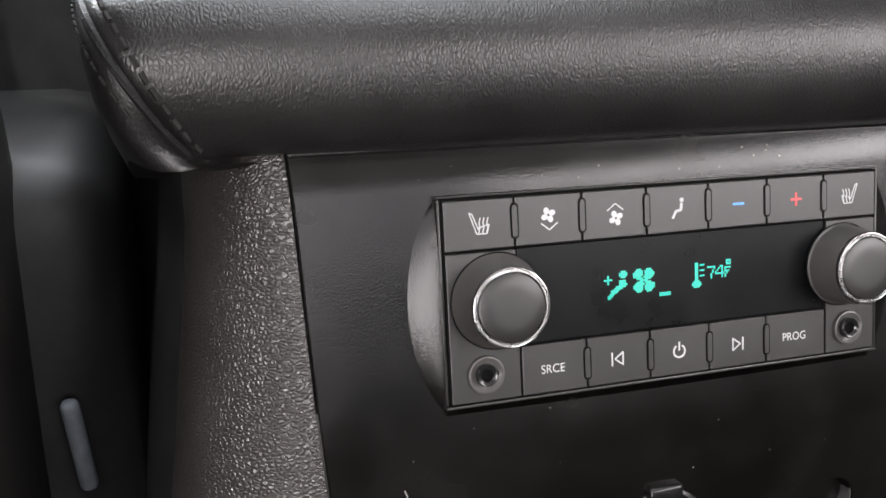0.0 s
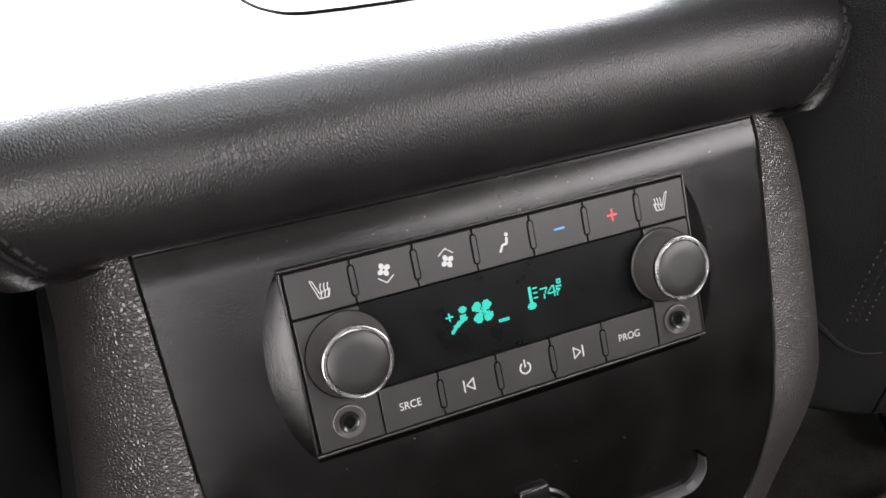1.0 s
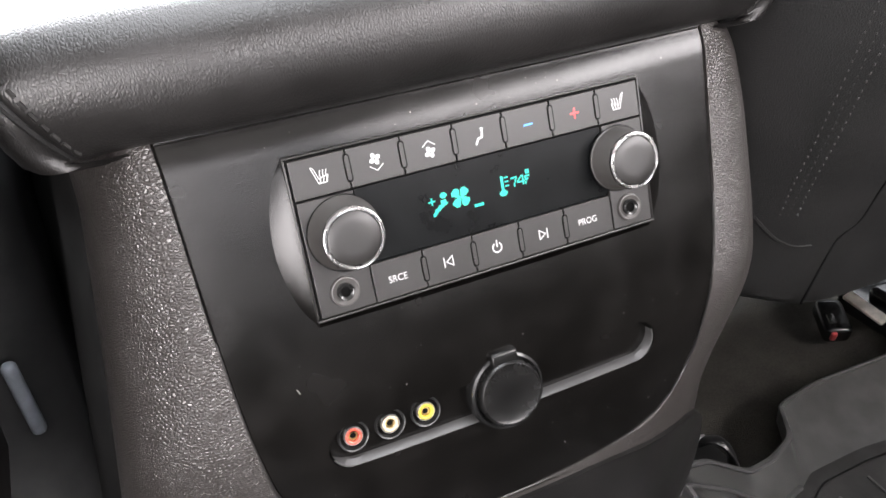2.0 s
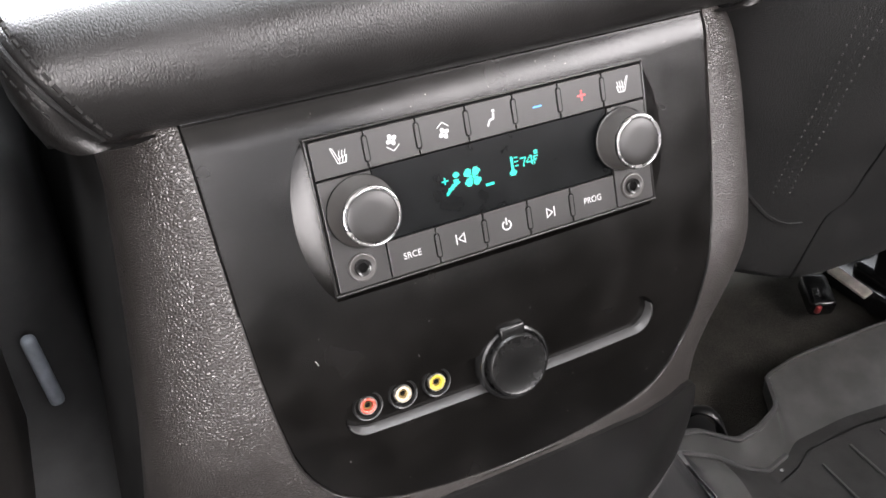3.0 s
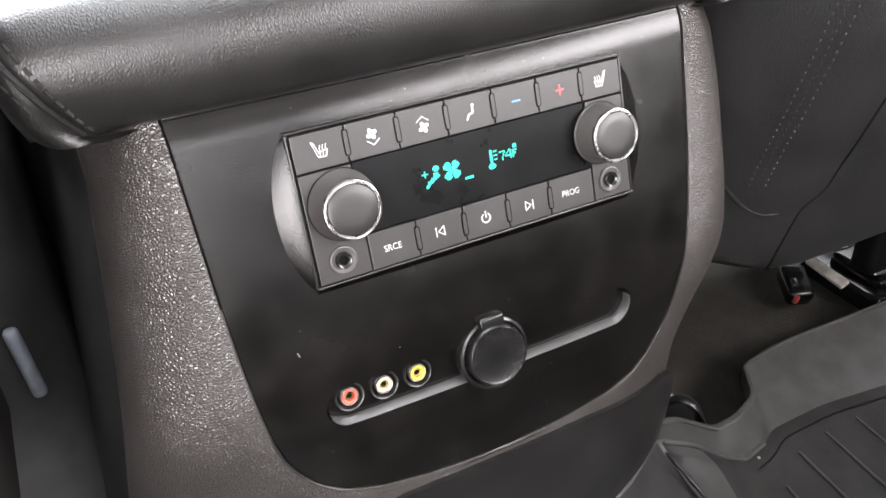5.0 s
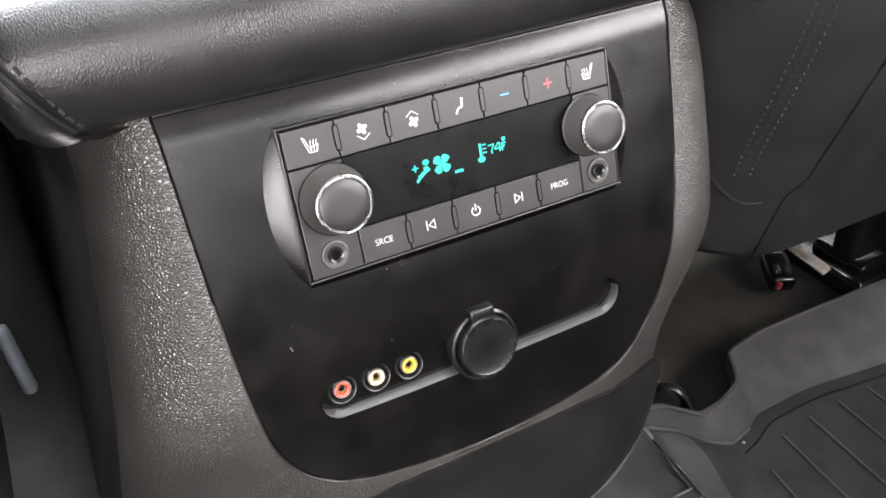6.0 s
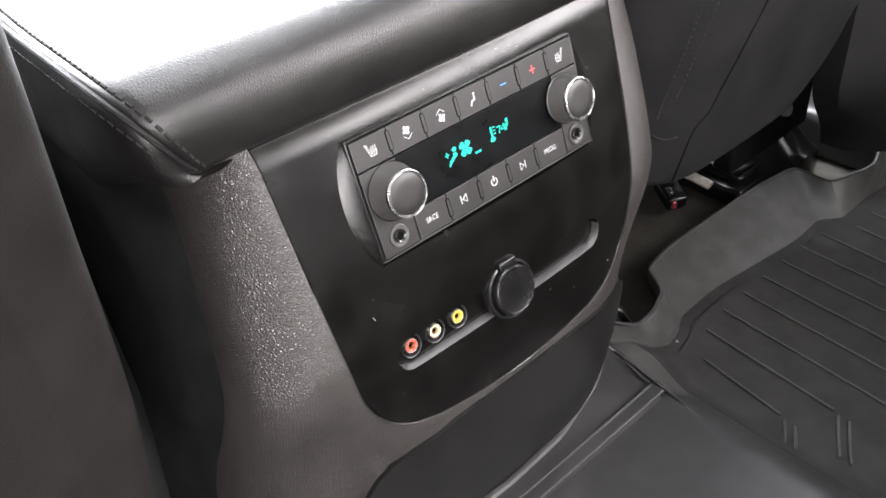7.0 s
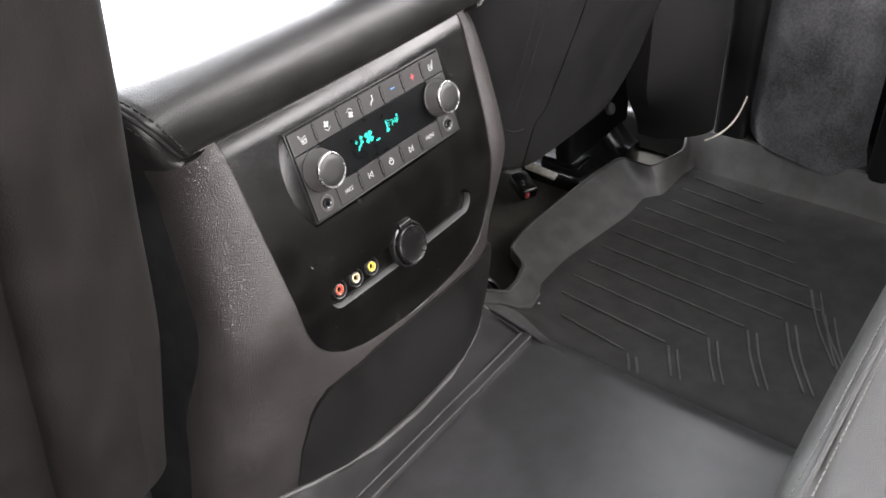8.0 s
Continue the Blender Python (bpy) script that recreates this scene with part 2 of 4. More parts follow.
def prism(bm, outline, m, depth):
    """A flat shape in the local xy plane, raised along local z."""
    lo = [bm.verts.new(m @ Vector((x, y, 0))) for x, y in outline]
    hi = [bm.verts.new(m @ Vector((x, y, depth))) for x, y in outline]
    bm.faces.new(lo)
    bm.faces.new(hi)
    for i in range(len(lo)):
        j = (i + 1) % len(lo)
        bm.faces.new((lo[i], lo[j], hi[j], hi[i]))
    return bm


def lerp_list(pairs, v):
    """Straight-line reading of (key, value) pairs with falling or rising keys."""
    pairs = sorted(pairs)
    if v <= pairs[0][0]:
        return pairs[0][1]
    for (a, p), (b, q) in zip(pairs, pairs[1:]):
        if v <= b:
            return p + (q - p) * (v - a) / (b - a)
    return pairs[-1][1]


def ease(v):
    v = max(0.0, min(1.0, v))
    return v * v * (3 - 2 * v)


def spread(a, b, n):
    return [a + (b - a) * i / n for i in range(n + 1)]


def smooth_path(pts, n=8):
    """Catmull-Rom points through pts."""
    pts = [Vector(p) for p in pts]
    q = [2 * pts[0] - pts[1], *pts, 2 * pts[-1] - pts[-2]]
    out = []
    for i in range(1, len(q) - 2):
        a, b, c, d = q[i - 1 : i + 3]
        for k in range(n):
            t = k / n
            out.append(0.5 * (2 * b + (c - a) * t + (2 * a - 5 * b + 4 * c - d) * t * t + (3 * b - a - 3 * c + d) * t ** 3))
    return out + [pts[-1]]


def stitches(bm, pts, step, length, r, seed=0):
    """Short thread loops along a line."""
    rnd = random.Random(seed)
    pts = [Vector(p) for p in pts]
    run = [0.0]
    for a, b in zip(pts, pts[1:]):
        run.append(run[-1] + (b - a).length)

    def at(s):
        for i in range(len(pts) - 1):
            if s <= run[i + 1]:
                return pts[i].lerp(pts[i + 1], (s - run[i]) / max(1e-9, run[i + 1] - run[i]))
        return pts[-1]

    s = 0.0
    while s + length < run[-1]:
        o = s + rnd.uniform(0.0, 0.12) * step
        tube(bm, [at(o), at(o + length * 0.5), at(o + length)], r, 5)
        s += step
    return bm


# The console's rear face leans: its own frame has x across, z up the face and -y out of it.
FACE = Matrix.Translation((0, 0, 0.42)) @ Matrix.Rotation(radians(-17), 4, "X")


def on_face(x, z, y=0.0):
    """A frame on the face at (x, z), whose z axis points out of it."""
    return FACE @ Matrix.Translation((x, y, z)) @ Matrix.Rotation(radians(90), 4, "X")


def face_depth(x, z):
    """How far the console's rear surface lies behind the plane of the controls."""
    ax = abs(x)
    y = 0.0018 + 0.3 * x * x + 1.3 * max(0.0, -0.03 - z) ** 2 + 14.0 * max(0.0, z - 0.036) ** 2
    if ax > 0.06:
        y += 0.035 * ease((-0.07 - z) / 0.1) * ((ax - 0.06) / 0.09) ** 2
    return y


FASCIA_EDGE = [(0.0525, 0.1274), (0.030, 0.1262), (0.0, 0.1250), (-0.030, 0.1236), (-0.056, 0.1218), (-0.080, 0.1192), (-0.104, 0.1150), (-0.116, 0.1112),
               (-0.126, 0.1062), (-0.136, 0.0980), (-0.1437, 0.0858), (-0.1487, 0.0680), (-0.1530, 0.0410), (-0.1546, 0.0200), (-0.1552, 0.0080)]


def fascia_half(z):
    return lerp_list(FASCIA_EDGE, z)


# ---- the cabin around ----
def wall_with_opening(bm, axis, at, thick, u0, u1, z0, z1, holes):
    """A wall across `axis` ('x' or 'y') with rectangular openings (ua, ub, za, zb)."""
    us = sorted({u0, u1, *[h[0] for h in holes], *[h[1] for h in holes]})
    zs = sorted({z0, z1, *[h[2] for h in holes], *[h[3] for h in holes]})
    for a, b in zip(us, us[1:]):
        for c, d in zip(zs, zs[1:]):
            if any(h[0] <= a and b <= h[1] and h[2] <= c and d <= h[3] for h in holes):
                continue
            lo, hi = ((at, a, c), (at + thick, b, d)) if axis == "x" else ((a, at, c), (b, at + thick, d))
            box(bm, lo, hi)
    return bm


side_holes = [(-1.82, -0.25, 0.66, 1.14), (-0.06, 1.26, 0.68, 1.14)]
# the rearmost left hole reaches below window height, cut for the fill lamp
structure("wall_left", wall_with_opening(bmesh.new(), "x", -0.92, 0.06, -1.9, 1.6, -0.05, 1.30, [(-1.82, -0.94, 0.28, 1.14), (-0.92, -0.32, 0.78, 1.14), (-0.06, 1.26, 0.68, 1.14)]), BLACK, "dark door and pillar side of the cabin with openings for the lamps", "car side")
structure("wall_right", wall_with_opening(bmesh.new(), "x", 0.86, 0.06, -1.9, 1.6, -0.05, 1.30, side_holes), BLACK, "dark door and pillar side of the cabin with openings for the lamps", "car side")
structure("wall_front", box(bmesh.new(), (-0.92, 1.55, -0.05), (0.92, 1.61, 0.76)), BLACK, "dark front bulkhead with the windshield opening", "car front")
structure("wall_rear", wall_with_opening(bmesh.new(), "y", -1.96, 0.06, -0.92, 0.92, -0.05, 1.30, [(-0.74, 0.74, 0.72, 1.16)]), BLACK, "dark tailgate wall with the rear window opening", "car rear")
bm = bmesh.new()
for lo, hi in (((-0.92, -1.96), (0.92, -0.34)), ((-0.92, 0.34), (0.92, 0.80)), ((-0.92, -0.34), (-0.37, 0.34)), ((0.37, -0.34), (0.92, 0.34))):
    box(bm, (*lo, 1.30), (*hi, 1.36))
structure("ceiling", bm, HEADLINER, "pale fabric headliner with a sunroof opening", "ceiling")


def floor_height(x, y):
    """Carpeted floor with the low tunnel along the middle."""
    ax = abs(x)
    return -0.012 + 0.062 * ease(1 - (ax - 0.19) / 0.10)


bm = bmesh.new()
grid(bm, [[(x, y, floor_height(x, y)) for x in spread(-0.88, 0.88, 88)] for y in spread(-1.9, 1.55, 40)])
structure("floor", bm, CARPET, "dark brown-grey carpet over the car floor and tunnel", "floor", True)


# ---- centre console ----
console = thing("center_console", "black rear centre console with grained vinyl rim between the front seats", "console")
SHOULDER = 0.127
ROLL = {-1: (0.0315, 0.044), 1: (0.036, 0.030)}


def rim_flare(z, sign):
    """How much the console widens towards its foot; the driver's side swells more."""
    if sign > 0:
        return 0.0020 + 0.0035 * ease((0.055 - z) / 0.06) * (1 - 0.6 * ease((-0.05 - z) / 0.08)) + 0.010 * ease((-0.08 - z) / 0.25)
    return 0.055 * math.tanh(0.22 * max(0.0, 0.036 - z) ** 1.25 / 0.055)


def build_console_body():
    bm = bmesh.new()
    zs = spread(0.0535, -0.14, 62) + spread(-0.1405, -0.1552, 18) + spread(-0.1572, -0.40, 50)
    rows = []
    for z in zs:
        inside = z >= -0.1553
        b = fascia_half(z) + 0.0007 if inside else min(0.12, 0.02 + (-0.1557 - z) * 6)

        def wing(sign):
            flare = rim_flare(z, sign)
            wide, deep = ROLL[sign]
            start = max(b, SHOULDER)
            half = [(b, face_depth(b, z) + (0.006 if inside else 0.0))] + [(x, face_depth(x, z) - 0.0007) for x in spread(b, start, 10)]
            for a in spread(0, math.pi / 2, 14)[1:]:
                x = start + (wide + SHOULDER - start) * math.sin(a)
                half.append((x, face_depth(x, z) - 0.0007 + deep * (1 - math.cos(a))))
            edge = half[-1][0]
            pts = [FACE @ Vector((x + flare * ease((x - max(b, 0.116)) / (edge - max(b, 0.116))) ** 1.2, y, z - 0.009 * ease((x - 0.122) / 0.032) ** 2 * ease((z - 0.005) / 0.05))) for x, y in half]
            return [Vector((sign * p.x, p.y, p.z)) for p in pts]

        mid = [FACE @ Vector((x, face_depth(x, z) + (0.006 if inside else -0.0007), z)) for x in spread(-b, b, 12)[1:-1]]
        rows.append(wing(-1)[::-1] + mid + wing(1))
    grid(bm, rows)
    # the top edge turns in under the armrest
    top = rows[0]
    grid(bm, [top, [p + Vector((0, 0.003, 0.001)) for p in top], [p + Vector((0, 0.02, -0.002)) for p in top], [p + Vector((0, 0.12, -0.004)) for p in top]])
    return bm


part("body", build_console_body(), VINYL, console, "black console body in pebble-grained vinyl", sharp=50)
for sign in (-1, 1):
    bm = bmesh.new()
    rows = []
    for z in spread(0.046, -0.40, 40):
        flare = rim_flare(z, sign)
        wide, deep = ROLL[sign]
        x = SHOULDER + wide
        p = FACE @ Vector((x + flare, face_depth(x, z) + deep, z))
        rows.append([Vector((sign * (p.x + dx), p.y + dy, p.z)) for dx, dy in ((-0.0008, -0.0030), (0.0, -0.0010), (0.0006, 0.0030), (0.0018, 0.012), (0.0050, 0.026), (0.0080, 0.05), (0.0080, 0.17), (0.0220, 0.27), (0.0220, 0.52))])
    grid(bm, rows)
    part("flank", bm, FLANK, console, "smooth black side of the console")

SLOT_Z, SLOT_R, SLOT_X, SLOT_HALF, SLOT_DEEP = -0.0946, 0.0108, -0.0040, 0.0850, 0.0050


def flank(z):
    """0..1: the bulge of the cut-away beside the controls."""
    return max(0.0, 1 - ((z + 0.0005) / 0.0345) ** 2)


def fascia_rows():
    zs = spread(0.0545, 0.0485, 16) + spread(0.0475, 0.0345, 12) + spread(0.0335, -0.030, 40) + spread(-0.032, -0.080, 22)
    top, low = SLOT_Z + SLOT_R, SLOT_Z - SLOT_R
    zs += [top + 0.0009, top + 0.0003, top] + [SLOT_Z + SLOT_R * math.cos(a) for a in spread(0.12, math.pi - 0.12, 28)] + [low, low - 0.0003, low - 0.0009]
    zs += spread(low - 0.003, -0.140, 16) + spread(-0.1410, -0.1552, 16)
    return zs


def build_fascia():
    bm = bmesh.new()
    rows = []
    top, low = SLOT_Z + SLOT_R, SLOT_Z - SLOT_R
    for z in fascia_rows():
        hw = fascia_half(z)
        in_slot = low < z < top
        k = flank(z)
        if z > -0.05:
            cx, b1 = 0.0, 0.0825
            b2 = b1 + max(0.0006, 0.0108 * k ** 0.75)
        else:
            cx = SLOT_X * ease((-0.05 - z) / 0.02)
            b1 = SLOT_HALF - SLOT_R + math.sqrt(max(0.0, SLOT_R ** 2 - (z - SLOT_Z) ** 2)) if in_slot else SLOT_HALF - SLOT_R
            b1 = b1 if low - 0.02 < z < -0.07 else 0.0825 - 0.008 * ease((-0.05 - z) / 0.02)
            b2 = b1 + 0.0009
        scale = min(1.0, (hw - 0.0015) / (b2 + 0.002 + abs(cx)))
        b1, b2, cx = b1 * scale, b2 * scale, cx * scale
        left = [-hw, -hw] + spread(-hw + 0.0006, cx - b2, 14)
        left += spread(cx - b2, cx - b1, 9)[1:]
        mid = spread(cx - b1, cx + b1, 36)[1:-1]
        right = spread(cx + b1, cx + b2, 9)[:-1] + spread(cx + b2, hw - 0.0006, 14) + [hw, hw]
        row = []
        n = len(left) + len(mid) + len(right)
        for i, x in enumerate(left + mid + right):
            ax = abs(x)
            y = face_depth(x, z)
            if z > -0.05 and k > 0:
                y += 0.006 if ax < 0.0822 else -0.0034 * k ** 0.5 * (1 - min(1.0, (ax - 0.0825) / (b2 - b1)) ** 1.3)
            if 0.0488 < z < 0.0526:
                y -= 0.0009 * math.sin(math.pi * (z - 0.0488) / 0.0038)
            if in_slot:
                d = abs(x - cx)
                deep = 1.0 if d <= b1 + 1e-7 else max(0.0, 1 - (d - b1) / (b2 - b1))
                y += SLOT_DEEP * deep * min(1.0, (z - low) / 0.0012)
            if i in (0, n - 1):
                y += 0.004
            elif i in (1, n - 2):
                y += 0.0004
            row.append(FACE @ Vector((x, y, z)))
        rows.append(row)
    grid(bm, rows)
    last = rows[-1]
    grid(bm, [last, [p + FACE.to_3x3() @ Vector((0, 0.004, -0.0003)) for p in last]])
    first = rows[0]
    grid(bm, [[p + FACE.to_3x3() @ Vector((0, 0.012, 0.003)) for p in first], [p + FACE.to_3x3() @ Vector((0, 0.0015, 0.0015)) for p in first], first])
    return bm


part("fascia", build_fascia(), FASCIA, console, "satin black plastic fascia with dust specks", sharp=18)


# added bead, paler than the fascia, draws the bright line of its edge
bm = bmesh.new()
rim_line = [(hw, z) for z, hw in FASCIA_EDGE if z < 0.0]
rim_line = rim_line + [(-x, z) for x, z in rim_line[::-1]]
tube(bm, smooth_path([FACE @ Vector((x * 1.004, face_depth(x, z) + 0.0001, z - 0.0006)) for x, z in rim_line], 5), 0.0007, 6)
part("fascia_bead", bm, BUTTON, console, "thin paler bead added around the fascia for its edge highlight")


def build_ledge():
    """The slanting floor of the socket channel, curling up at its ends."""
    bm = bmesh.new()
    c = SLOT_HALF - SLOT_R
    line = [(-c, a) for a in spread(radians(205), radians(270), 14)] + [(x, radians(270)) for x in spread(-c, c, 30)[1:-1]] + [(c, a) for a in spread(radians(270), radians(385), 22)]
    rows = []
    for i, (cx, a) in enumerate(line):
        taper = min(1.0, 0.10 + i / 9, 0.06 + (len(line) - 1 - i) / 14)
        row = []
        for r, y in ((SLOT_R + 0.0002, 0.0002), (SLOT_R - 0.0004, 0.0003), (SLOT_R - 0.0027 * taper, 0.0030), (SLOT_R - 0.0030 * taper, SLOT_DEEP + 0.001)):
            x, z = SLOT_X + cx + r * math.cos(a), SLOT_Z + r * math.sin(a)
            row.append(FACE @ Vector((x, face_depth(x, z) + y, z)))
        rows.append(row)
    grid(bm, rows)
    return bm


part("ledge", build_ledge(), LEDGE, console, "pale ledge of the socket channel")


def build_lower_panel():
    bm = bmesh.new()
    left = [(-0.1605, 0.058), (-0.1634, 0.0725), (-0.1665, 0.092), (-0.171, 0.1036), (-0.180, 0.1125), (-0.1916, 0.1190), (-0.2254, 0.1275), (-0.27, 0.131), (-0.40, 0.134)]
    right = [(-0.1605, 0.058), (-0.1634, 0.090), (-0.1690, 0.120), (-0.176, 0.134), (-0.186, 0.1425), (-0.205, 0.1475), (-0.2256, 0.149), (-0.40, 0.1495)]
    rows = []
    for z in spread(-0.1605, -0.19, 18) + spread(-0.195, -0.39, 26):
        a, b = -lerp_list(left, z), lerp_list(right, z)
        flare = rim_flare(z, 1)
        row = [FACE @ Vector((x + flare * max(0.0, x / 0.15) ** 4, face_depth(x, z) - 0.0032, z)) for x in [a] + spread(a, b, 40) + [b]]
        row[0], row[-1] = row[0] + Vector((0, 0.004, 0)), row[-1] + Vector((0, 0.004, 0))
        rows.append(row)
    grid(bm, [[p + Vector((0, 0.004, 0)) for p in rows[0]]] + rows)
    return bm


part("lower_panel", build_lower_panel(), LOWER, console, "smooth black scuff panel at the console foot")


LID_PROFILE = [(0.030, 0.4640), (0.0215, 0.4652), (0.0140, 0.4690), (0.0092, 0.4755), (0.0070, 0.4840), (0.0072, 0.4930), (0.0096, 0.5015), (0.0142, 0.5085), (0.0210, 0.5138),
               (0.0320, 0.5174), (0.050, 0.5195), (0.09, 0.5208), (0.14, 0.5216), (0.20, 0.5218), (0.28, 0.5218), (0.36, 0.521), (0.44, 0.519)]
LID_MID = smooth_path([(0, y, z) for y, z in LID_PROFILE], 4)
# the seam rises from the lower rear corner and then runs level along the side
SEAM = smooth_path([(0.1530, 0.0230, 0.4655), (0.1605, 0.0195, 0.4755), (0.1675, 0.0180, 0.4865), (0.1735, 0.0215, 0.4965), (0.1785, 0.0330, 0.5050), (0.1815, 0.0560, 0.5105), (0.1825, 0.0900, 0.5130)], 10)


def seam_point(i):
    m = LID_MID[i]
    if m.y > 0.09 and i > 20:
        return Vector((0.1825 - 0.0045 * ease((m.y - 0.09) / 0.15), m.y, 0.513))
    start, end = 6, next(k for k, p in enumerate(LID_MID) if k > 20 and p.y > 0.09)
    s = max(0.0, min(1.0, (i - start) / (end - start))) ** 1.15 * (len(SEAM) - 1)
    k = min(int(s), len(SEAM) - 2)
    return SEAM[k].lerp(SEAM[k + 1], s - k)


def lid_point(i, u):
    """A point on the lid: row i along it, u from -1 to 1 across it."""
    a = abs(u)
    m, e = LID_MID[i], seam_point(i)
    k = 1 - (1 - min(1.0, a) ** 5.5) ** (1 / 2.3)
    dent = 0.0008 * math.exp(-(((a - 0.976) / 0.008) ** 2))
    bow = 0.004 * a ** 3 * (1 - a ** 12) * (1 - ease((m.y - 0.02) / 0.05))
    return Vector((math.copysign(a * e.x, u), m.y + bow + (e.y - m.y) * k, m.z + (e.z - m.z) * k - dent))


bm = bmesh.new()
across = [math.sin(0.5 * math.pi * v) for v in spread(-1, 1, 96)]
grid(bm, [[lid_point(i, u) for u in across] for i in range(len(LID_MID))])
lid = part("armrest_lid", bm, LEATHER, console, "padded black leather armrest lid with a pale sheen")


for sign in (-1, 1):
    edge = [Vector((sign * p.x, p.y, p.z)) for p in (seam_point(i) for i in range(6, len(LID_MID)))]
    bm = bmesh.new()
    rows = [edge]
    for dx, dz in ((0.0014, 0.03), (0.0028, 0.14), (0.0026, 0.32), (0.0010, 0.60), (-0.003, 0.85), (-0.007, 1.0), (-0.02, 1.02)):
        rows.append([p + Vector((sign * dx, 0.002 * dz, -dz * (p.z - 0.463 + 0.032 * ease((p.y - 0.022) / 0.10)))) for p in edge])
    grid(bm, rows)
    part("side_panel", bm, LEATHER, lid, "black leather side band of the lid")
    bm = bmesh.new()
    tube(bm, [p + Vector((sign * 0.0006, -0.0002, 0.0002)) for p in edge[2:]], 0.0017, 8)
    part("piping", bm, SEAT, lid, "rolled seam along the lid edge")
    bm = bmesh.new()
    inner = [lid_point(i, sign * 0.976) for i in range(9, len(LID_MID))]
    stitches(bm, [p + Vector((sign * 0.0002, -0.0002, 0.0003)) for p in inner], 0.0050, 0.0034, 0.0009, 3)
    part("top_stitching", bm, DARK_THREAD, lid, "dark thread along the seam")
    bm = bmesh.new()
    stitches(bm, [p + Vector((sign * 0.0032, 0.0, -0.0055)) for p in edge[14:]], 0.0050, 0.0030, 0.00045, 4)
    part("side_stitching", bm, DARK_THREAD, lid, "dark thread along the seam")

# a stitched panel outline pressed into the lid's top
bm = bmesh.new()
loop = [(-0.055, 0.30), (-0.055, 0.20), (-0.0545, 0.145), (-0.0515, 0.118), (-0.044, 0.1005), (-0.028, 0.0955), (0.0, 0.0945), (0.028, 0.0955), (0.044, 0.1005), (0.0515, 0.118), (0.0545, 0.145), (0.055, 0.20), (0.055, 0.30)]
loop = [(x, y, 0.5211 + 0.0006 * ease((y - 0.09) / 0.1)) for x, y in loop]
tube(bm, smooth_path(loop, 6), 0.0011, 6)
part("panel_seam", bm, GAP, lid, "thin dark seam outlining a panel on the lid")


# ---- rear climate and audio controls ----
unit = thing("rear_control_unit", "dark grey climate and audio control unit with lit teal display", "control panel")
UX, UZ0, UZ1 = 0.0822, -0.0322, 0.0338
bm = bmesh.new()
box(bm, (-UX, 0.0014, UZ0), (UX, 0.012, UZ1), m=FACE)
part("backplate", bm, GAP, unit)
bm = bmesh.new()
for lo, hi in (((-0.0834, -0.0002, UZ0 - 0.0012), (0.0834, 0.010, UZ0 - 0.0002)), ((-0.0834, 0.0006, UZ1 + 0.0002), (0.0834, 0.010, UZ1 + 0.0010)),
               ((-0.0834, 0.0004, UZ0), (-0.0825, 0.010, UZ1)), ((0.0825, 0.0004, UZ0), (0.0834, 0.010, UZ1))):
    box(bm, lo, hi, 0.0003, 2, FACE)
part("frame", bm, BUTTON, unit, "thin worn plastic frame")


def key(x0, x1, z0, z1, name="button", mat=None, proud=0.0):
    bm = bmesh.new()
    g = 0.00033
    box(bm, (x0 + g, -0.0004 - proud, z0 + g), (x1 - g, 0.0030, z1 - g), 0.0003, 2, FACE)
    return part(name, bm, mat or BUTTON, unit, "", False)


def ink(shapes, x, z, mat, parent, name="symbol", label="", y=-0.00042, depth=0.00012, size=0.001):
    """Printed symbol: polygons in millimetres about (x, z)."""
    bm = bmesh.new()
    m = on_face(x, z, y)
    for s in shapes:
        prism(bm, [(px * size, pz * size) for px, pz in s], m, depth)
    return part(name, bm, mat, parent, label, smooth=False)


def bar(x0, y0, x1, y1, w):
    d = Vector((x1 - x0, y1 - y0)).normalized()
    n = Vector((-d.y, d.x)) * w / 2
    return [(x0 + n.x, y0 + n.y), (x0 - n.x, y0 - n.y), (x1 - n.x, y1 - n.y), (x1 + n.x, y1 + n.y)]


def disc(x, y, r, n=16, sx=1.0, turn=0.0):
    return [(x + r * math.cos(a) * sx * math.cos(turn) - r * math.sin(a) * math.sin(turn), y + r * math.cos(a) * sx * math.sin(turn) + r * math.sin(a) * math.cos(turn)) for a in (2 * math.pi * k / n for k in range(n))]


def arc(x, y, r, a0, a1, w, n=20):
    outer = [(x + (r + w / 2) * math.cos(radians(a)), y + (r + w / 2) * math.sin(radians(a))) for a in spread(a0, a1, n)]
    inner = [(x + (r - w / 2) * math.cos(radians(a)), y + (r - w / 2) * math.sin(radians(a))) for a in spread(a1, a0, n)]
    return outer + inner


def heated_seat(f):
    s = [bar(-3.2 * f, 3.9, -2.2 * f, 3.4, 0.36), bar(-3.2 * f, 3.9, -0.9 * f, -2.9, 0.34), bar(-2.2 * f, 3.4, -0.3 * f, -1.6, 0.34), bar(-0.9 * f, -2.9, 2.6 * f, -2.9, 0.4), bar(2.6 * f, -2.9, 3.4 * f, 0.0, 0.36),
         bar(-0.3 * f, -1.0, 3.4 * f, 0.0, 0.34)]
    for x in (0.1, 1.4, 2.7):
        s += [bar((x - 0.3) * f, -2.6, (x + 0.2) * f, -0.9, 0.36), bar((x + 0.2) * f, -0.9, (x - 0.1) * f, 0.6, 0.36), bar((x - 0.1) * f, 0.6, (x + 0.4) * f, 2.2, 0.36)]
    return s


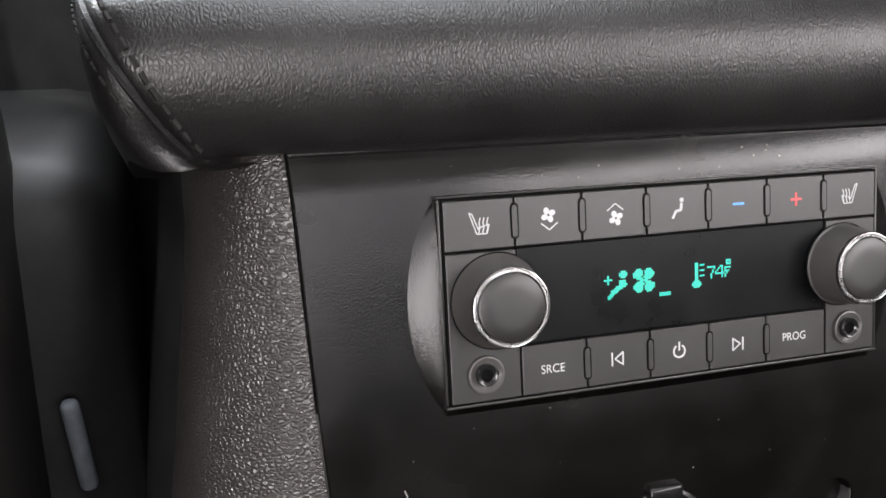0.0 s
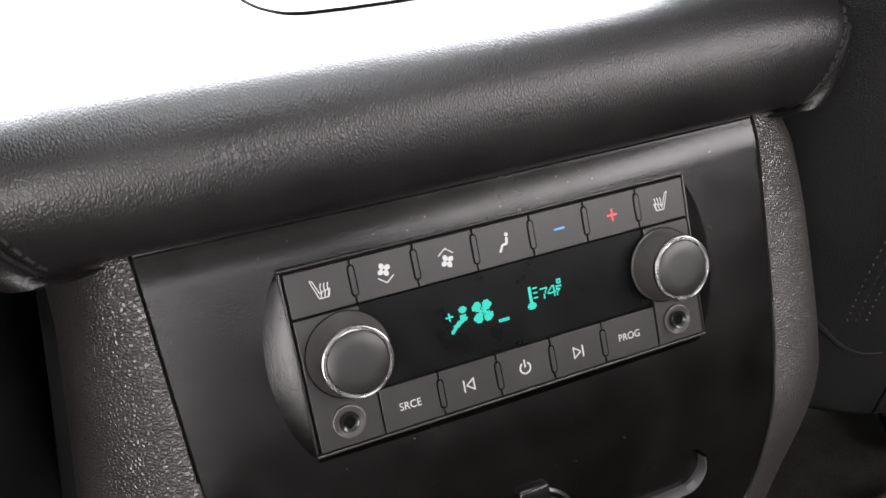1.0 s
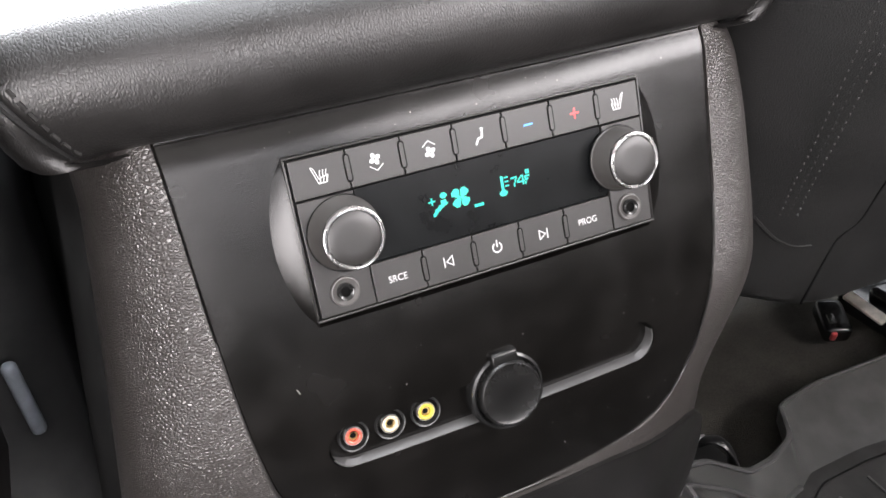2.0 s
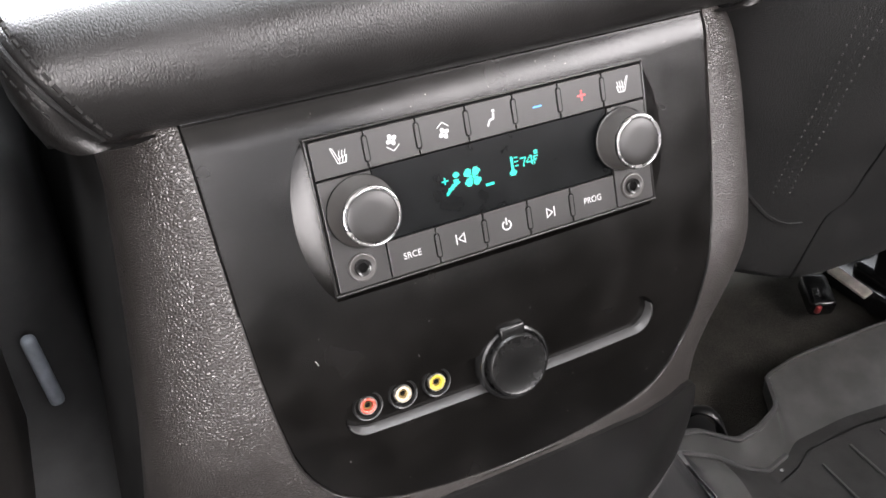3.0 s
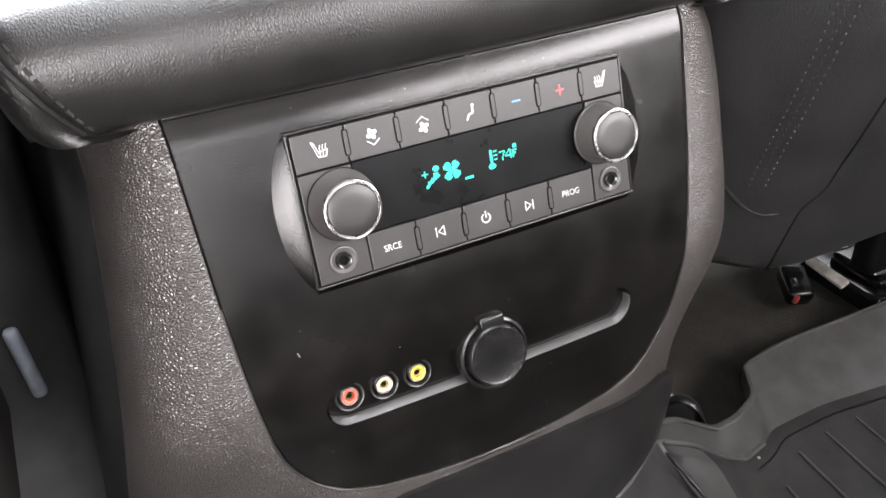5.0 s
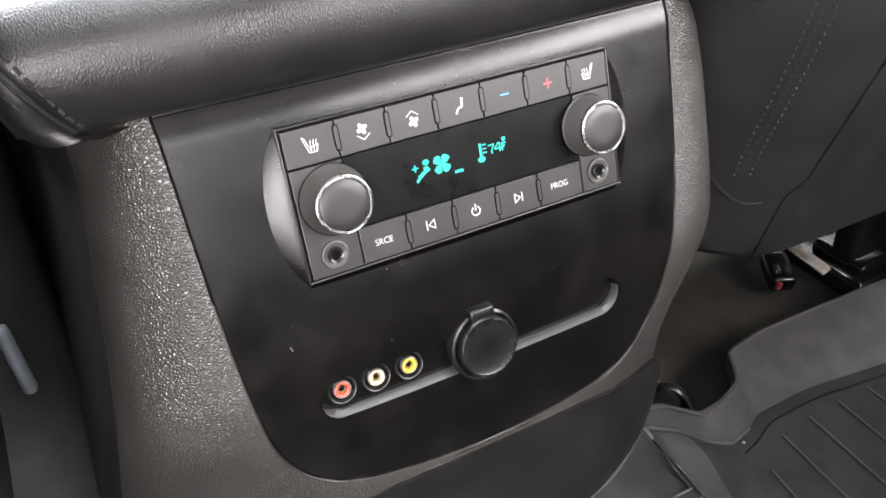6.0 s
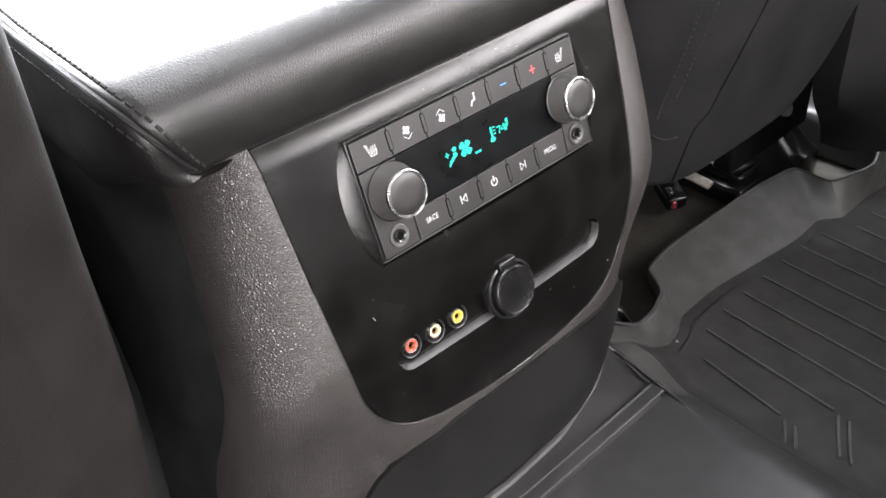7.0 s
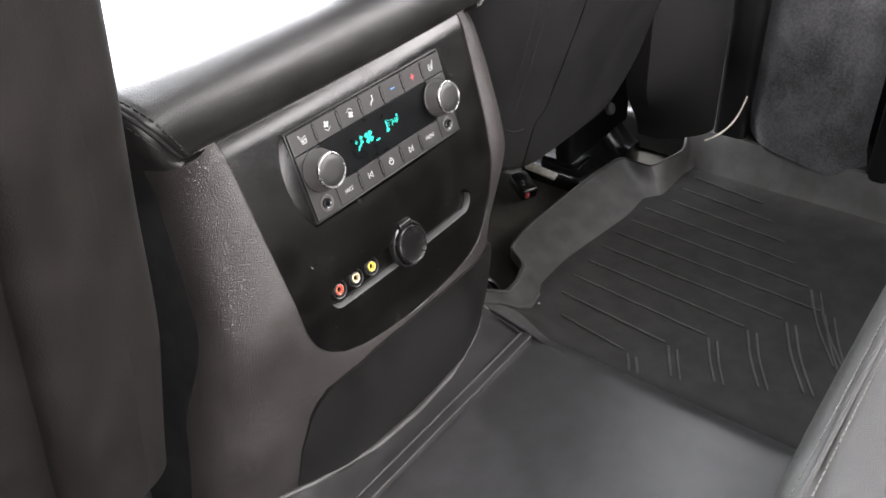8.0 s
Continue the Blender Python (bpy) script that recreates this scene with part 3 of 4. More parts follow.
def fan(x, y, r):
    blades = []
    for v in (15, 105, 195, 285):
        a = radians(v)
        tip = [(r * (0.60 + 0.48 * math.cos(b)), r * 0.40 * math.sin(b) + 0.12 * r) for b in (2 * math.pi * k / 14 for k in range(14))]
        blades.append([(x + p * math.cos(a) - q * math.sin(a), y + p * math.sin(a) + q * math.cos(a)) for p, q in tip])
    return blades


KEY_EDGES = [-0.0819, -0.0581, -0.0346, -0.0111, 0.0124, 0.0358, 0.0594, 0.0819]
symbols = [(heated_seat(1), WHITE), (fan(-0.3, 1.4, 2.4) + [bar(-2.9, -1.2, 0.0, -3.4, 0.38), bar(0.0, -3.4, 2.9, -1.2, 0.38)], WHITE),
           (fan(0.2, -1.4, 2.4) + [bar(-2.9, 1.2, 0.0, 3.4, 0.38), bar(0.0, 3.4, 2.9, 1.2, 0.38)], WHITE),
           ([disc(1.3, 2.9, 0.75), bar(1.2, 1.9, 1.0, -0.3, 1.0), bar(1.2, -0.4, -1.0, -0.8, 0.9), bar(-0.8, -0.6, -2.2, -3.2, 0.85)], WHITE),
           ([bar(-2.2, 0, 2.2, 0, 0.75)], BLUE), ([bar(-2.2, 0, 2.2, 0, 0.8), bar(0, -2.4, 0, 2.4, 0.8)], RED), (heated_seat(-1), WHITE)]
for i, (x0, x1) in enumerate(zip(KEY_EDGES, KEY_EDGES[1:])):
    k = key(x0, x1, 0.0170, 0.0334)
    shapes, mat = symbols[i]
    ink(shapes, (x0 + x1) / 2 + (0.0002 if 0 < i < 6 else 0), 0.0252, mat, k)


def capsule(w, h, n=6):
    return [(w * math.cos(a), h + w * math.sin(a)) for a in spread(0, math.pi, n)] + [(w * math.cos(a), -h + w * math.sin(a)) for a in spread(math.pi, 2 * math.pi, n)]


def divider(x, z, h):
    bm = bmesh.new()
    prism(bm, capsule(0.00145, h), on_face(x, z, -0.00030), 0.0002)
    d = part("divider", bm, GAP, unit, "", False)
    bm = bmesh.new()
    prism(bm, capsule(0.00085, h - 0.0002), on_face(x, z, -0.00052), 0.0003)
    part("divider_face", bm, BUTTON, d, "", False)


for x in KEY_EDGES[1:-1]:
    divider(x, 0.0256, 0.0044)

key(-0.0819, -0.0577, UZ0, 0.0168, "knob_plate")
key(0.0603, 0.0819, UZ0, 0.0168, "knob_plate")
LOW = [-0.0577, -0.0343, -0.0108, 0.0122, 0.0353, 0.0603]
low_keys = [key(a, b, UZ0, -0.0151) for a, b in zip(LOW, LOW[1:])]
for x in LOW[1:-1]:
    divider(x, -0.0237, 0.0043)


def lettering(text, x, z, height, mat, parent, y=-0.00042, squeeze=0.9):
    cu = bpy.data.curves.new("lettering", "FONT")
    cu.body, cu.size, cu.align_x, cu.align_y, cu.extrude, cu.offset = text, height * 1.38, "CENTER", "CENTER", 0.00005, 0.0
    cu.space_character = 1.02
    tmp = new("lettering", cu)
    me = bpy.data.meshes.new_from_object(tmp.evaluated_get(bpy.context.evaluated_depsgraph_get()))
    bpy.data.objects.remove(tmp)
    me.transform(on_face(x, z, y) @ Matrix.Diagonal((squeeze, 1, 1, 1)))
    me.materials.clear()
    me.materials.append(mat)
    ob = new("lettering", me)
    ob.parent = parent
    return tagged(ob, "white printed word " + text)


lettering("SRCE", -0.0467, -0.0241, 0.0030, WHITE, low_keys[0])
lettering("PROG", 0.0470, -0.0240, 0.0030, WHITE, low_keys[4])
ink([bar(-2.2, -2.3, -2.2, 2.3, 0.55), bar(-1.2, 0, 1.9, 2.2, 0.5), bar(-1.2, 0, 1.9, -2.2, 0.5), bar(1.8, -2.3, 1.8, 2.3, 0.5)], -0.0230, -0.0236, WHITE, low_keys[1])
ink([arc(0, -0.2, 2.15, 120, 420, 0.62), bar(0, 0.0, 0, 3.1, 0.62)], 0.0003, -0.0236, WHITE, low_keys[2])
ink([bar(2.2, -2.3, 2.2, 2.3, 0.55), bar(1.2, 0, -1.9, 2.2, 0.5), bar(1.2, 0, -1.9, -2.2, 0.5), bar(-1.8, -2.3, -1.8, 2.3, 0.5)], 0.0234, -0.0240, WHITE, low_keys[3])

bm = bmesh.new()
box(bm, (-0.0574, 0.0004, -0.0149), (0.0600, 0.004, 0.0167), 0.0003, 2, FACE)
display = part("display", bm, DISPLAY, unit, "glossy black display window", False)


def dots(rows, x, z, step, name, label):
    """Lit dot-matrix figure from text rows, its upper left dot at (x, z)."""
    bm = bmesh.new()
    h = step * 0.47
    for j, line in enumerate(rows):
        for i, c in enumerate(line):
            if c == "#":
                prism(bm, [(-h, -h), (h, -h), (h, h), (-h, h)], on_face(x + i * step, z - j * step, 0.00032), 0.0001)
    return part(name, bm, TEAL, display, label, False)


STEP = 0.00062
dots(["..........###", ".........#####", "..#......#####", "..#.......###.", "#####.........", "..#......####.", "..#......####.", ".........#####", ".......######.", "......#####...", "....#####.....", "....####......", "...###........", "..###.........", "..##.........."],
     -0.0268, 0.0056, STEP, "airflow_icon", "lit seated-figure airflow symbol")
dots(["..###...###..", ".#####.#####.", "######.######", "######.######", "#####.######.", "..####.####..", "....#####....", "..####.####..", ".######.#####", "######.######", "######.######", ".#####.#####.", "..###...###.."],
     -0.0160, 0.0057, STEP, "fan_icon", "lit fan symbol")
dots(["#######", "#######"], -0.0062, -0.0031, STEP, "speed_bar", "lit fan speed bar")
dots(["..##....", "..##.###", "..##....", "..##....", "..##.###", "..##....", "..##....", "..##.###", "..##....", "..##....", ".####...", "######..", "######..", ".####..."],
     0.0064, 0.0058, STEP, "thermometer_icon", "lit thermometer symbol")
dots(["............###", "............#.#", "............###", "#####...##.....", "....#..#.#.####", "...#..#..#.#...", "...#.#...#.###.", "..#..######.#..", "..#......#.#...", "..#......#.#..."],
     0.0125, 0.0060, STEP, "temperature_figures", "lit figures 74 F")


def knob(x, z, skirt):
    bm = bmesh.new()
    m = on_face(x, z, 0.0)
    lathe(bm, [(skirt, 0.0), (skirt, 0.0006), (skirt - 0.0005, 0.0012), (0.0129, 0.0112), (0.0125, 0.0124)], m, 56)
    k = part("knob", bm, KNOB, unit, "grey rotary knob with a chrome ring", sharp=30)
    bm = bmesh.new()
    lathe(bm, [(0.0126, 0.0118), (0.0127, 0.0129), (0.0125, 0.0134), (0.0122, 0.0135), (0.0119, 0.0132), (0.0114, 0.0132), (0.0111, 0.0135), (0.0109, 0.0132), (0.0109, 0.0124)], m, 56)
    part("ring", bm, CHROME, k, "bright chrome ring")
    bm = bmesh.new()
    lathe(bm, [(0.0108, 0.0126), (0.0108, 0.0133), (0.0102, 0.0136), (0.006, 0.0137), (0.0001, 0.0137)], m, 48)
    part("cap", bm, BUTTON, k)
    bm = bmesh.new()
    lathe(bm, [(skirt + 0.0005, 0.0), (skirt + 0.0005, 0.0006), (skirt, 0.0006)], m, 48)
    part("shadow_ring", bm, GAP, k)
    return k


knob(-0.0649, 0.0004, 0.0154)
knob(0.0672, 0.0004, 0.0147)


def phone_jack(x, z):
    bm = bmesh.new()
    m = on_face(x, z, -0.0012)
    lathe(bm, [(0.0064, -0.0008), (0.0061, 0.0003), (0.0056, 0.0004), (0.0044, -0.0006), (0.0036, -0.0006)], m, 36, False)
    j = part("phone_jack", bm, KNOB, unit, "headphone socket with a dished collar")
    bm = bmesh.new()
    lathe(bm, [(0.0037, -0.0006), (0.0037, 0.0010), (0.0033, 0.0014), (0.0026, 0.0012), (0.0020, 0.0006), (0.0019, -0.0006)], m, 32, False)
    part("sleeve", bm, GLOSS, j, "glossy black sleeve")
    bm = bmesh.new()
    lathe(bm, [(0.0021, -0.0005), (0.0001, -0.0006)], m, 20)
    part("hole", bm, GAP, j)


phone_jack(-0.0700, -0.0230)
phone_jack(0.0698, -0.0232)


# ---- sockets below ----
def av_jack(x, z, insert, word):
    t = thing("av_jack", f"{word} round audio video socket with a bright metal shell", "socket", "row of audio video sockets", at=(FACE @ Vector((x, 0.009, z)))[:])
    d = face_depth(x, z) + SLOT_DEEP - 0.0001
    m = on_face(x, z, d) @ Matrix.Scale(0.90, 4)
    bm = bmesh.new()
    lathe(bm, [(0.0080, -0.0010), (0.0080, 0.0010), (0.0077, 0.0016), (0.0071, 0.0014), (0.0067, 0.0004), (0.0066, -0.0040)], m, 36, False)
    part("collar", bm, BLACK, t)
    bm = bmesh.new()
    lathe(bm, [(0.0067, -0.0018), (0.0001, -0.0018)], m, 28)
    part("well", bm, GAP, t)
    bm = bmesh.new()
    lathe(bm, [(0.0049, -0.002), (0.0049, 0.0010), (0.0047, 0.0014), (0.0044, 0.0014), (0.0042, 0.0010), (0.0042, 0.0)], m, 32, False)
    part("shell", bm, STEEL, t, "bright metal shell")
    bm = bmesh.new()
    lathe(bm, [(0.0043, 0.0004), (0.0041, 0.0012), (0.0036, 0.0015), (0.0028, 0.0012), (0.0024, 0.0004), (0.0024, -0.001)], m, 28, False)
    part("insert", bm, insert, t, f"{word} plastic insert")
    bm = bmesh.new()
    lathe(bm, [(0.0024, -0.0006), (0.0022, 0.0002), (0.0016, 0.0002), (0.0013, -0.0008)], m, 24, False)
    part("contact", bm, BRASS, t, "brass inner contact")
    bm = bmesh.new()
    lathe(bm, [(0.0014, -0.0004), (0.0001, -0.0004)], m, 16)
    part("pin_hole", bm, GAP, t)


for i, (ins, word) in enumerate(((JACK_RED, "red"), (JACK_WHITE, "white"), (JACK_YELLOW, "yellow"))):
    av_jack(-0.0772 + 0.0172 * i, -0.0920, ins, word)

outlet = thing("power_outlet", "closed black round power outlet cover with a hinge tab", "power outlet", at=(FACE @ Vector((-0.004, 0.006, -0.0925)))[:])
m = on_face(-0.0042, -0.0930, 0.0080)
bm = bmesh.new()
lathe(bm, [(0.0188, -0.002), (0.0190, 0.0022), (0.0184, 0.0036), (0.0172, 0.0040), (0.0163, 0.0034), (0.0160, 0.0010)], m, 64)
part("socket_rim", bm, GLOSS, outlet, "glossy black rim")
bm = bmesh.new()
lathe(bm, [(0.0150, 0.0), (0.0156, 0.0036), (0.0157, 0.0058), (0.0153, 0.0070), (0.0144, 0.0076), (0.0132, 0.0072), (0.0080, 0.0069), (0.0001, 0.0068)], m, 64)
part("cover", bm, SATIN, outlet, "smooth black cover")
bm = bmesh.new()
box(bm, (-0.0068, 0.0138, 0.0), (0.0068, 0.0206, 0.0066), 0.0014, 3, m)
part("hinge_tab", bm, SATIN, outlet, "small hinge tab")

# ---- dust on the fascia ----
rnd = random.Random(5)
bm = bmesh.new()
for k in range(44):
    x, z = rnd.uniform(-0.115, 0.115), rnd.choice((rnd.uniform(-0.140, -0.110), rnd.uniform(-0.078, -0.036), rnd.uniform(0.036, 0.045)))
    if abs(x) < fascia_half(z) - 0.008:
        s = rnd.uniform(0.00010, 0.00022)
        box(bm, (-s * rnd.uniform(1, 2.5), -s, 0), (s, s, s * 0.6), 0, 2, on_face(x, z, face_depth(x, z)) @ Matrix.Rotation(rnd.uniform(0, 3), 4, "Z"))
box(bm, (-0.0002, -0.0013, 0), (0.0002, 0.0013, 0.0002), 0, 2, on_face(-0.097, -0.061, face_depth(-0.097, -0.061)) @ Matrix.Rotation(radians(20), 4, "Z"))
tagged(part("dust_specks", bm, DUST, console, "", False), "tiny pale dust specks", kind="stuff")
bm = bmesh.new()
lathe(bm, [(0.0010, 0.0), (0.0008, 0.0006), (0.0001, 0.0008)], Matrix.Translation((-0.079, 0.0235, 0.5105)), 8)
tagged(solid("lint_fleck", bm, DUST), "tiny pale lint fleck on the armrest lid", "lint")


# ---- rubber floor liner ----
# The liner's front: a fold where its floor ends, and the lip above it, both from the tunnel out to the door.
FOLD = [(0.0, 0.0090, 0.066), (0.10, 0.0085, 0.066), (0.165, 0.0080, 0.066), (0.2035, 0.0080, 0.066), (0.188, 0.056, 0.098), (0.240, 0.066, 0.058), (0.285, 0.068, 0.018), (0.312, 0.066, 0.003),
        (0.340, 0.072, 0.003), (0.362, 0.083, 0.003), (0.427, 0.084, 0.003), (0.570, 0.064, 0.003), (0.625, 0.066, 0.003), (0.650, 0.046, 0.003), (0.715, 0.046, 0.003), (0.750, 0.040, 0.004)]
LIP = [(0.0, -0.0085, 0.127), (0.055, -0.0075, 0.130), (0.118, 0.0085, 0.132), (0.164, 0.036, 0.124), (0.184, 0.064, 0.108), (0.246, 0.092, 0.062), (0.290, 0.086, 0.033), (0.318, 0.088, 0.033),
       (0.350, 0.100, 0.033), (0.375, 0.138, 0.030), (0.430, 0.149, 0.026), (0.600, 0.138, 0.032), (0.668, 0.126, 0.034), (0.664, 0.074, 0.034), (0.730, 0.050, 0.038), (0.766, 0.062, 0.058)]


def rounded(pts, n=7, passes=4):
    """Points along straight runs, with the corners eased."""
    out = [Vector(a).lerp(Vector(b), k / n) for a, b in zip(pts, pts[1:]) for k in range(n)] + [Vector(pts[-1])]
    for _ in range(passes):
        out = [out[0]] + [0.25 * a + 0.5 * b + 0.25 * c for a, b, c in zip(out, out[1:], out[2:])] + [out[-1]]
    return out


def mat_height(x):
    ax = abs(x)
    return 0.064 * ease(1 - (ax - 0.195) / 0.095) + 0.056 * ease((ax - 0.750) / 0.024) + 0.002


mat = thing("floor_mat", "moulded black rubber floor liner over the rear floor and tunnel", "floor mat")


def build_mat():
    bm = bmesh.new()
    fold, lip = rounded(FOLD, 7, 1), rounded(LIP, 7, 2)
    n = len(fold)
    welt = [ease((24.0 - i) / 2.0) for i in range(n)]
    fold += [Vector((x, y, z)) for x, y, z in ((0.758, 0.036, 0.020), (0.766, 0.034, 0.042), (0.774, 0.034, 0.058), (0.790, 0.034, 0.060))]
    lip += [Vector((x, 0.058, z)) for x, z in ((0.769, 0.058), (0.772, 0.058), (0.776, 0.060), (0.792, 0.062))]
    welt += [0.0] * 4
    mirror = lambda pts: [Vector((-p.x, p.y, p.z)) for p in pts[:0:-1]] + pts
    fold, lip, welt = mirror(fold), mirror(lip), welt[:0:-1] + welt
    # across the floor the columns keep their order
    level = [p.x for p in fold]
    half = len(level) // 2
    for k in range(half + 1, len(level)):
        level[k] = max(level[k], level[k - 1] + 0.0015)
        level[2 * half - k] = -level[k]
    rows = []
    run = spread(0, 0.90, 22) + spread(0.91, 1.0, 16)
    for t in run:
        row = []
        for p, flat in zip(fold, level):
            y = -0.75 + t * (p.y - 0.0145 + 0.75)
            near = ease((t - 0.93) / 0.07)
            x = flat + (p.x - flat) * near
            row.append(Vector((x, y, mat_height(x) + (p.z - mat_height(x)) * near)))
        rows.append(row)
    # raised flat welt along the fold on the tunnel
    for dy, dz in ((-0.0160, -0.0004), (-0.0152, 0.0066), (-0.0140, 0.0078), (-0.0040, 0.0078), (-0.0022, 0.0066), (-0.0012, -0.0006)):
        rows.append([p + Vector((0, dy, dz * k)) for p, k in zip(fold, welt)])
    for s in spread(0, 1, 6)[1:]:
        rows.append([a.lerp(b, s) + Vector((0, 0, -0.006 * k * math.sin(math.pi * s))) for a, b, k in zip(fold, lip, welt)])
    for dy, dz in ((0.0003, 0.0022), (0.0012, 0.0030), (0.0032, 0.0030), (0.0042, 0.0020), (0.0044, -0.002), (0.0044, -0.014)):
        rows.append([p + Vector((0, dy, dz)) for p in lip])
    grid(bm, rows)
    return bm


mat_body = part("mat_body", build_mat(), RUBBER, mat, sharp=19)
# matt textured floor between tunnel and sill, smooth tunnel: shade put into both colours
mat_body.data.materials.append(SHADED_MATT_RUBBER)
mat_body.data.materials.append(SHADED_TUNNEL_RUBBER)
FRONT = sorted((x, y) for x, y, z in FOLD[6:])
for f in mat_body.data.polygons:
    c = f.center
    if 0.255 < abs(c.x) < 0.748 and c.y < lerp_list(FRONT, abs(c.x)) - 0.0006 and c.z < 0.045:
        f.material_index = 1
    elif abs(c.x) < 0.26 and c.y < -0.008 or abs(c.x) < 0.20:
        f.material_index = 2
# added beads draw the highlight along both edges of the welt
bm = bmesh.new()
for dy in (-0.0148, -0.0030):
    tube(bm, [Vector((x, 0.0082 + dy, 0.066 + 0.0074)) for x in spread(-0.199, 0.199, 30)], 0.0014, 6)
part("welt_edge", bm, BEAD, mat, "two paler beads along the raised welt, edge highlight in their colour")
for sign in (-1, 1):
    for line, r in ((FOLD[3:9], 0.0030), (LIP[0:5], 0.0036), (LIP[4:10], 0.0024)):
        bm = bmesh.new()
        tube(bm, [Vector((sign * p.x, p.y, p.z + 0.0014)) for p in rounded(line, 7, 1)], r, 8, 0.8)
        part("bead", bm, BEAD, mat, "raised bead along the liner's fold")


def rib(pts, material, w=0.0012, h=0.0014):
    bm = bmesh.new()
    rows = []
    pts = smooth_path(pts, 5)
    for i, p in enumerate(pts):
        d = (pts[min(i + 1, len(pts) - 1)] - pts[max(i - 1, 0)]).normalized()
        n = Vector((-d.y, d.x, 0)) * w
        up = Vector((0, 0, h))
        rows.append([p - n - up * 0.3, p - n * 0.75 + up * 0.8, p + up, p + n * 0.75 + up * 0.8, p + n - up * 0.3])
    grid(bm, rows)
    return part("rib", bm, material, mat)


# ribs run back from the front, then turn towards the tunnel
for i in range(11):
    x0 = 0.321 + 0.0400 * i
    y0 = lerp_list([(0.32, 0.024), (0.37, 0.054), (0.49, 0.054), (0.60, 0.050), (0.64, 0.024), (0.73, 0.026)], x0)
    y1 = -0.072 - 0.0335 * min(i, 5) + 0.030 * max(0, i - 5)
    x1 = x0 - 0.014
    rib([(x0, y0, 0.0036), (x0 * 0.67 + x1 * 0.33, y0 * 0.67 + y1 * 0.33, 0.0036), (x0 * 0.33 + x1 * 0.67, y0 * 0.33 + y1 * 0.67, 0.0036), (x1, y1, 0.0036)], RIB_HIGHLIGHT_RUBBER)
    if i < 7:
        far = 0.022 + 0.020 * min(i, 5)
        for off in (0.0, 0.011):
            rib([(x1 - 0.004, y1 - 0.006 - off, 0.0036), (x1 - 0.006 - far * 0.5, y1 - 0.010 - off - far * 0.20, 0.0036), (x1 - 0.008 - far, y1 - 0.010 - off - far * 0.52, 0.0036)], RUBBER, 0.0016, 0.0015)

bm = bmesh.new()
lathe(bm, [(0.0016, 0.0), (0.0013, 0.0009), (0.0001, 0.0012)], Matrix.Translation((0.324, 0.061, 0.0035)), 10)
tagged(solid("crumb", bm, WHITE), "tiny pale crumb lying on the rubber mat", "crumb")


# ---- front seats ----
def seat_back(root, cx, half, rear, depth, z0, z1, mat, label, power=12.0):
    """Upholstered backrest: a rounded section that follows the rear line rear(z)."""
    bm = bmesh.new()
    rows = []
    n = 160
    zs = spread(z0, z1, 40)
    for i, z in enumerate(zs):
        t = (z - z0) / (z1 - z0)
        shrink = 1 - 0.30 * ease((t - 0.90) / 0.10)
        row = []
        for k in range(n):
            a = 2 * math.pi * k / n
            c, s = math.cos(a), math.sin(a)
            e = 2 / power
            x = math.copysign(abs(c) ** e, c) * half
            y = math.copysign(abs(s) ** e, s) * depth * shrink
            bulge = -0.006 * math.cos(math.pi * x / half / 2) if s < 0 else 0
            row.append(Vector((cx + x * (1 - 0.022 * ease((0.46 - z) / 0.2)), rear(z) + depth + y + bulge, z)))
        rows.append(row)
    vv = grid(bm, rows, True)
    bm.faces.new(vv[0])
    bm.faces.new(vv[-1])
    return part("backrest", bm, mat, root, label)


def driver_rear(z):
    return lerp_list([(0.10, 0.035), (0.27, -0.004), (0.41, -0.046), (0.50, -0.062), (0.56, -0.076), (0.61, -0.086), (0.75, -0.115), (1.0, -0.16)], z)


driver = thing("driver_seat", "black front seat back with stitched edges and a side flap", "car seat", "front seats", at=(-0.475, 0.2, 0))
seat_back(driver, -0.472, 0.2480, driver_rear, 0.110, 0.275, 1.02, SEATBACK, "black vinyl back of the driver seat")


def on_driver(x, z, lift=0.001):
    return Vector((x, driver_rear(z) - lift - 0.006 * math.cos(math.pi * (x + 0.478) / 0.486) + 0.010 * ease((abs(x + 0.478) - 0.19) / 0.05), z))


# pale bar: the sliver of daylight by the seat put into its colour
bm = bmesh.new()
box(bm, (-0.0040, -0.004, -0.026), (0.0040, 0.004, 0.022), 0.0036, 4, Matrix.Translation((-0.2126, 0.1165, 0.3095)) @ Matrix.Rotation(radians(-4), 4, "Y"))
part("light_sliver", bm, PALE, driver, "pale bar in place of a bright sliver of daylight")
bm = bmesh.new()
stitches(bm, [on_driver(-0.2460, z, 0.0013) for z in spread(0.29, 0.74, 40)], 0.0060, 0.0036, 0.0006, 6)
part("edge_stitching", bm, THREAD, driver, "grey thread along the edge seam")
bm = bmesh.new()
tube(bm, [on_driver(-0.263, z, -0.0002) for z in spread(0.29, 0.97, 50)], 0.0013, 6)
part("edge_seam", bm, GAP, driver)
bm = bmesh.new()
rows = []
for z in spread(0.285, 0.74, 30):
    lean = 0.010 * ease((z - 0.36) / 0.2)
    rows.append([on_driver(x + lean * min(1.0, (-0.24 - x) / 0.05), z, lift) for x, lift in ((-0.314, -0.004), (-0.3155, 0.004), (-0.313, 0.011), (-0.306, 0.0155), (-0.297, 0.0165), (-0.286, 0.0140), (-0.270, 0.0085), (-0.252, 0.0035), (-0.238, -0.004))])
grid(bm, rows)
part("side_flap", bm, SEATBACK, driver, "slack vinyl side flap with a rolled edge")
bm = bmesh.new()
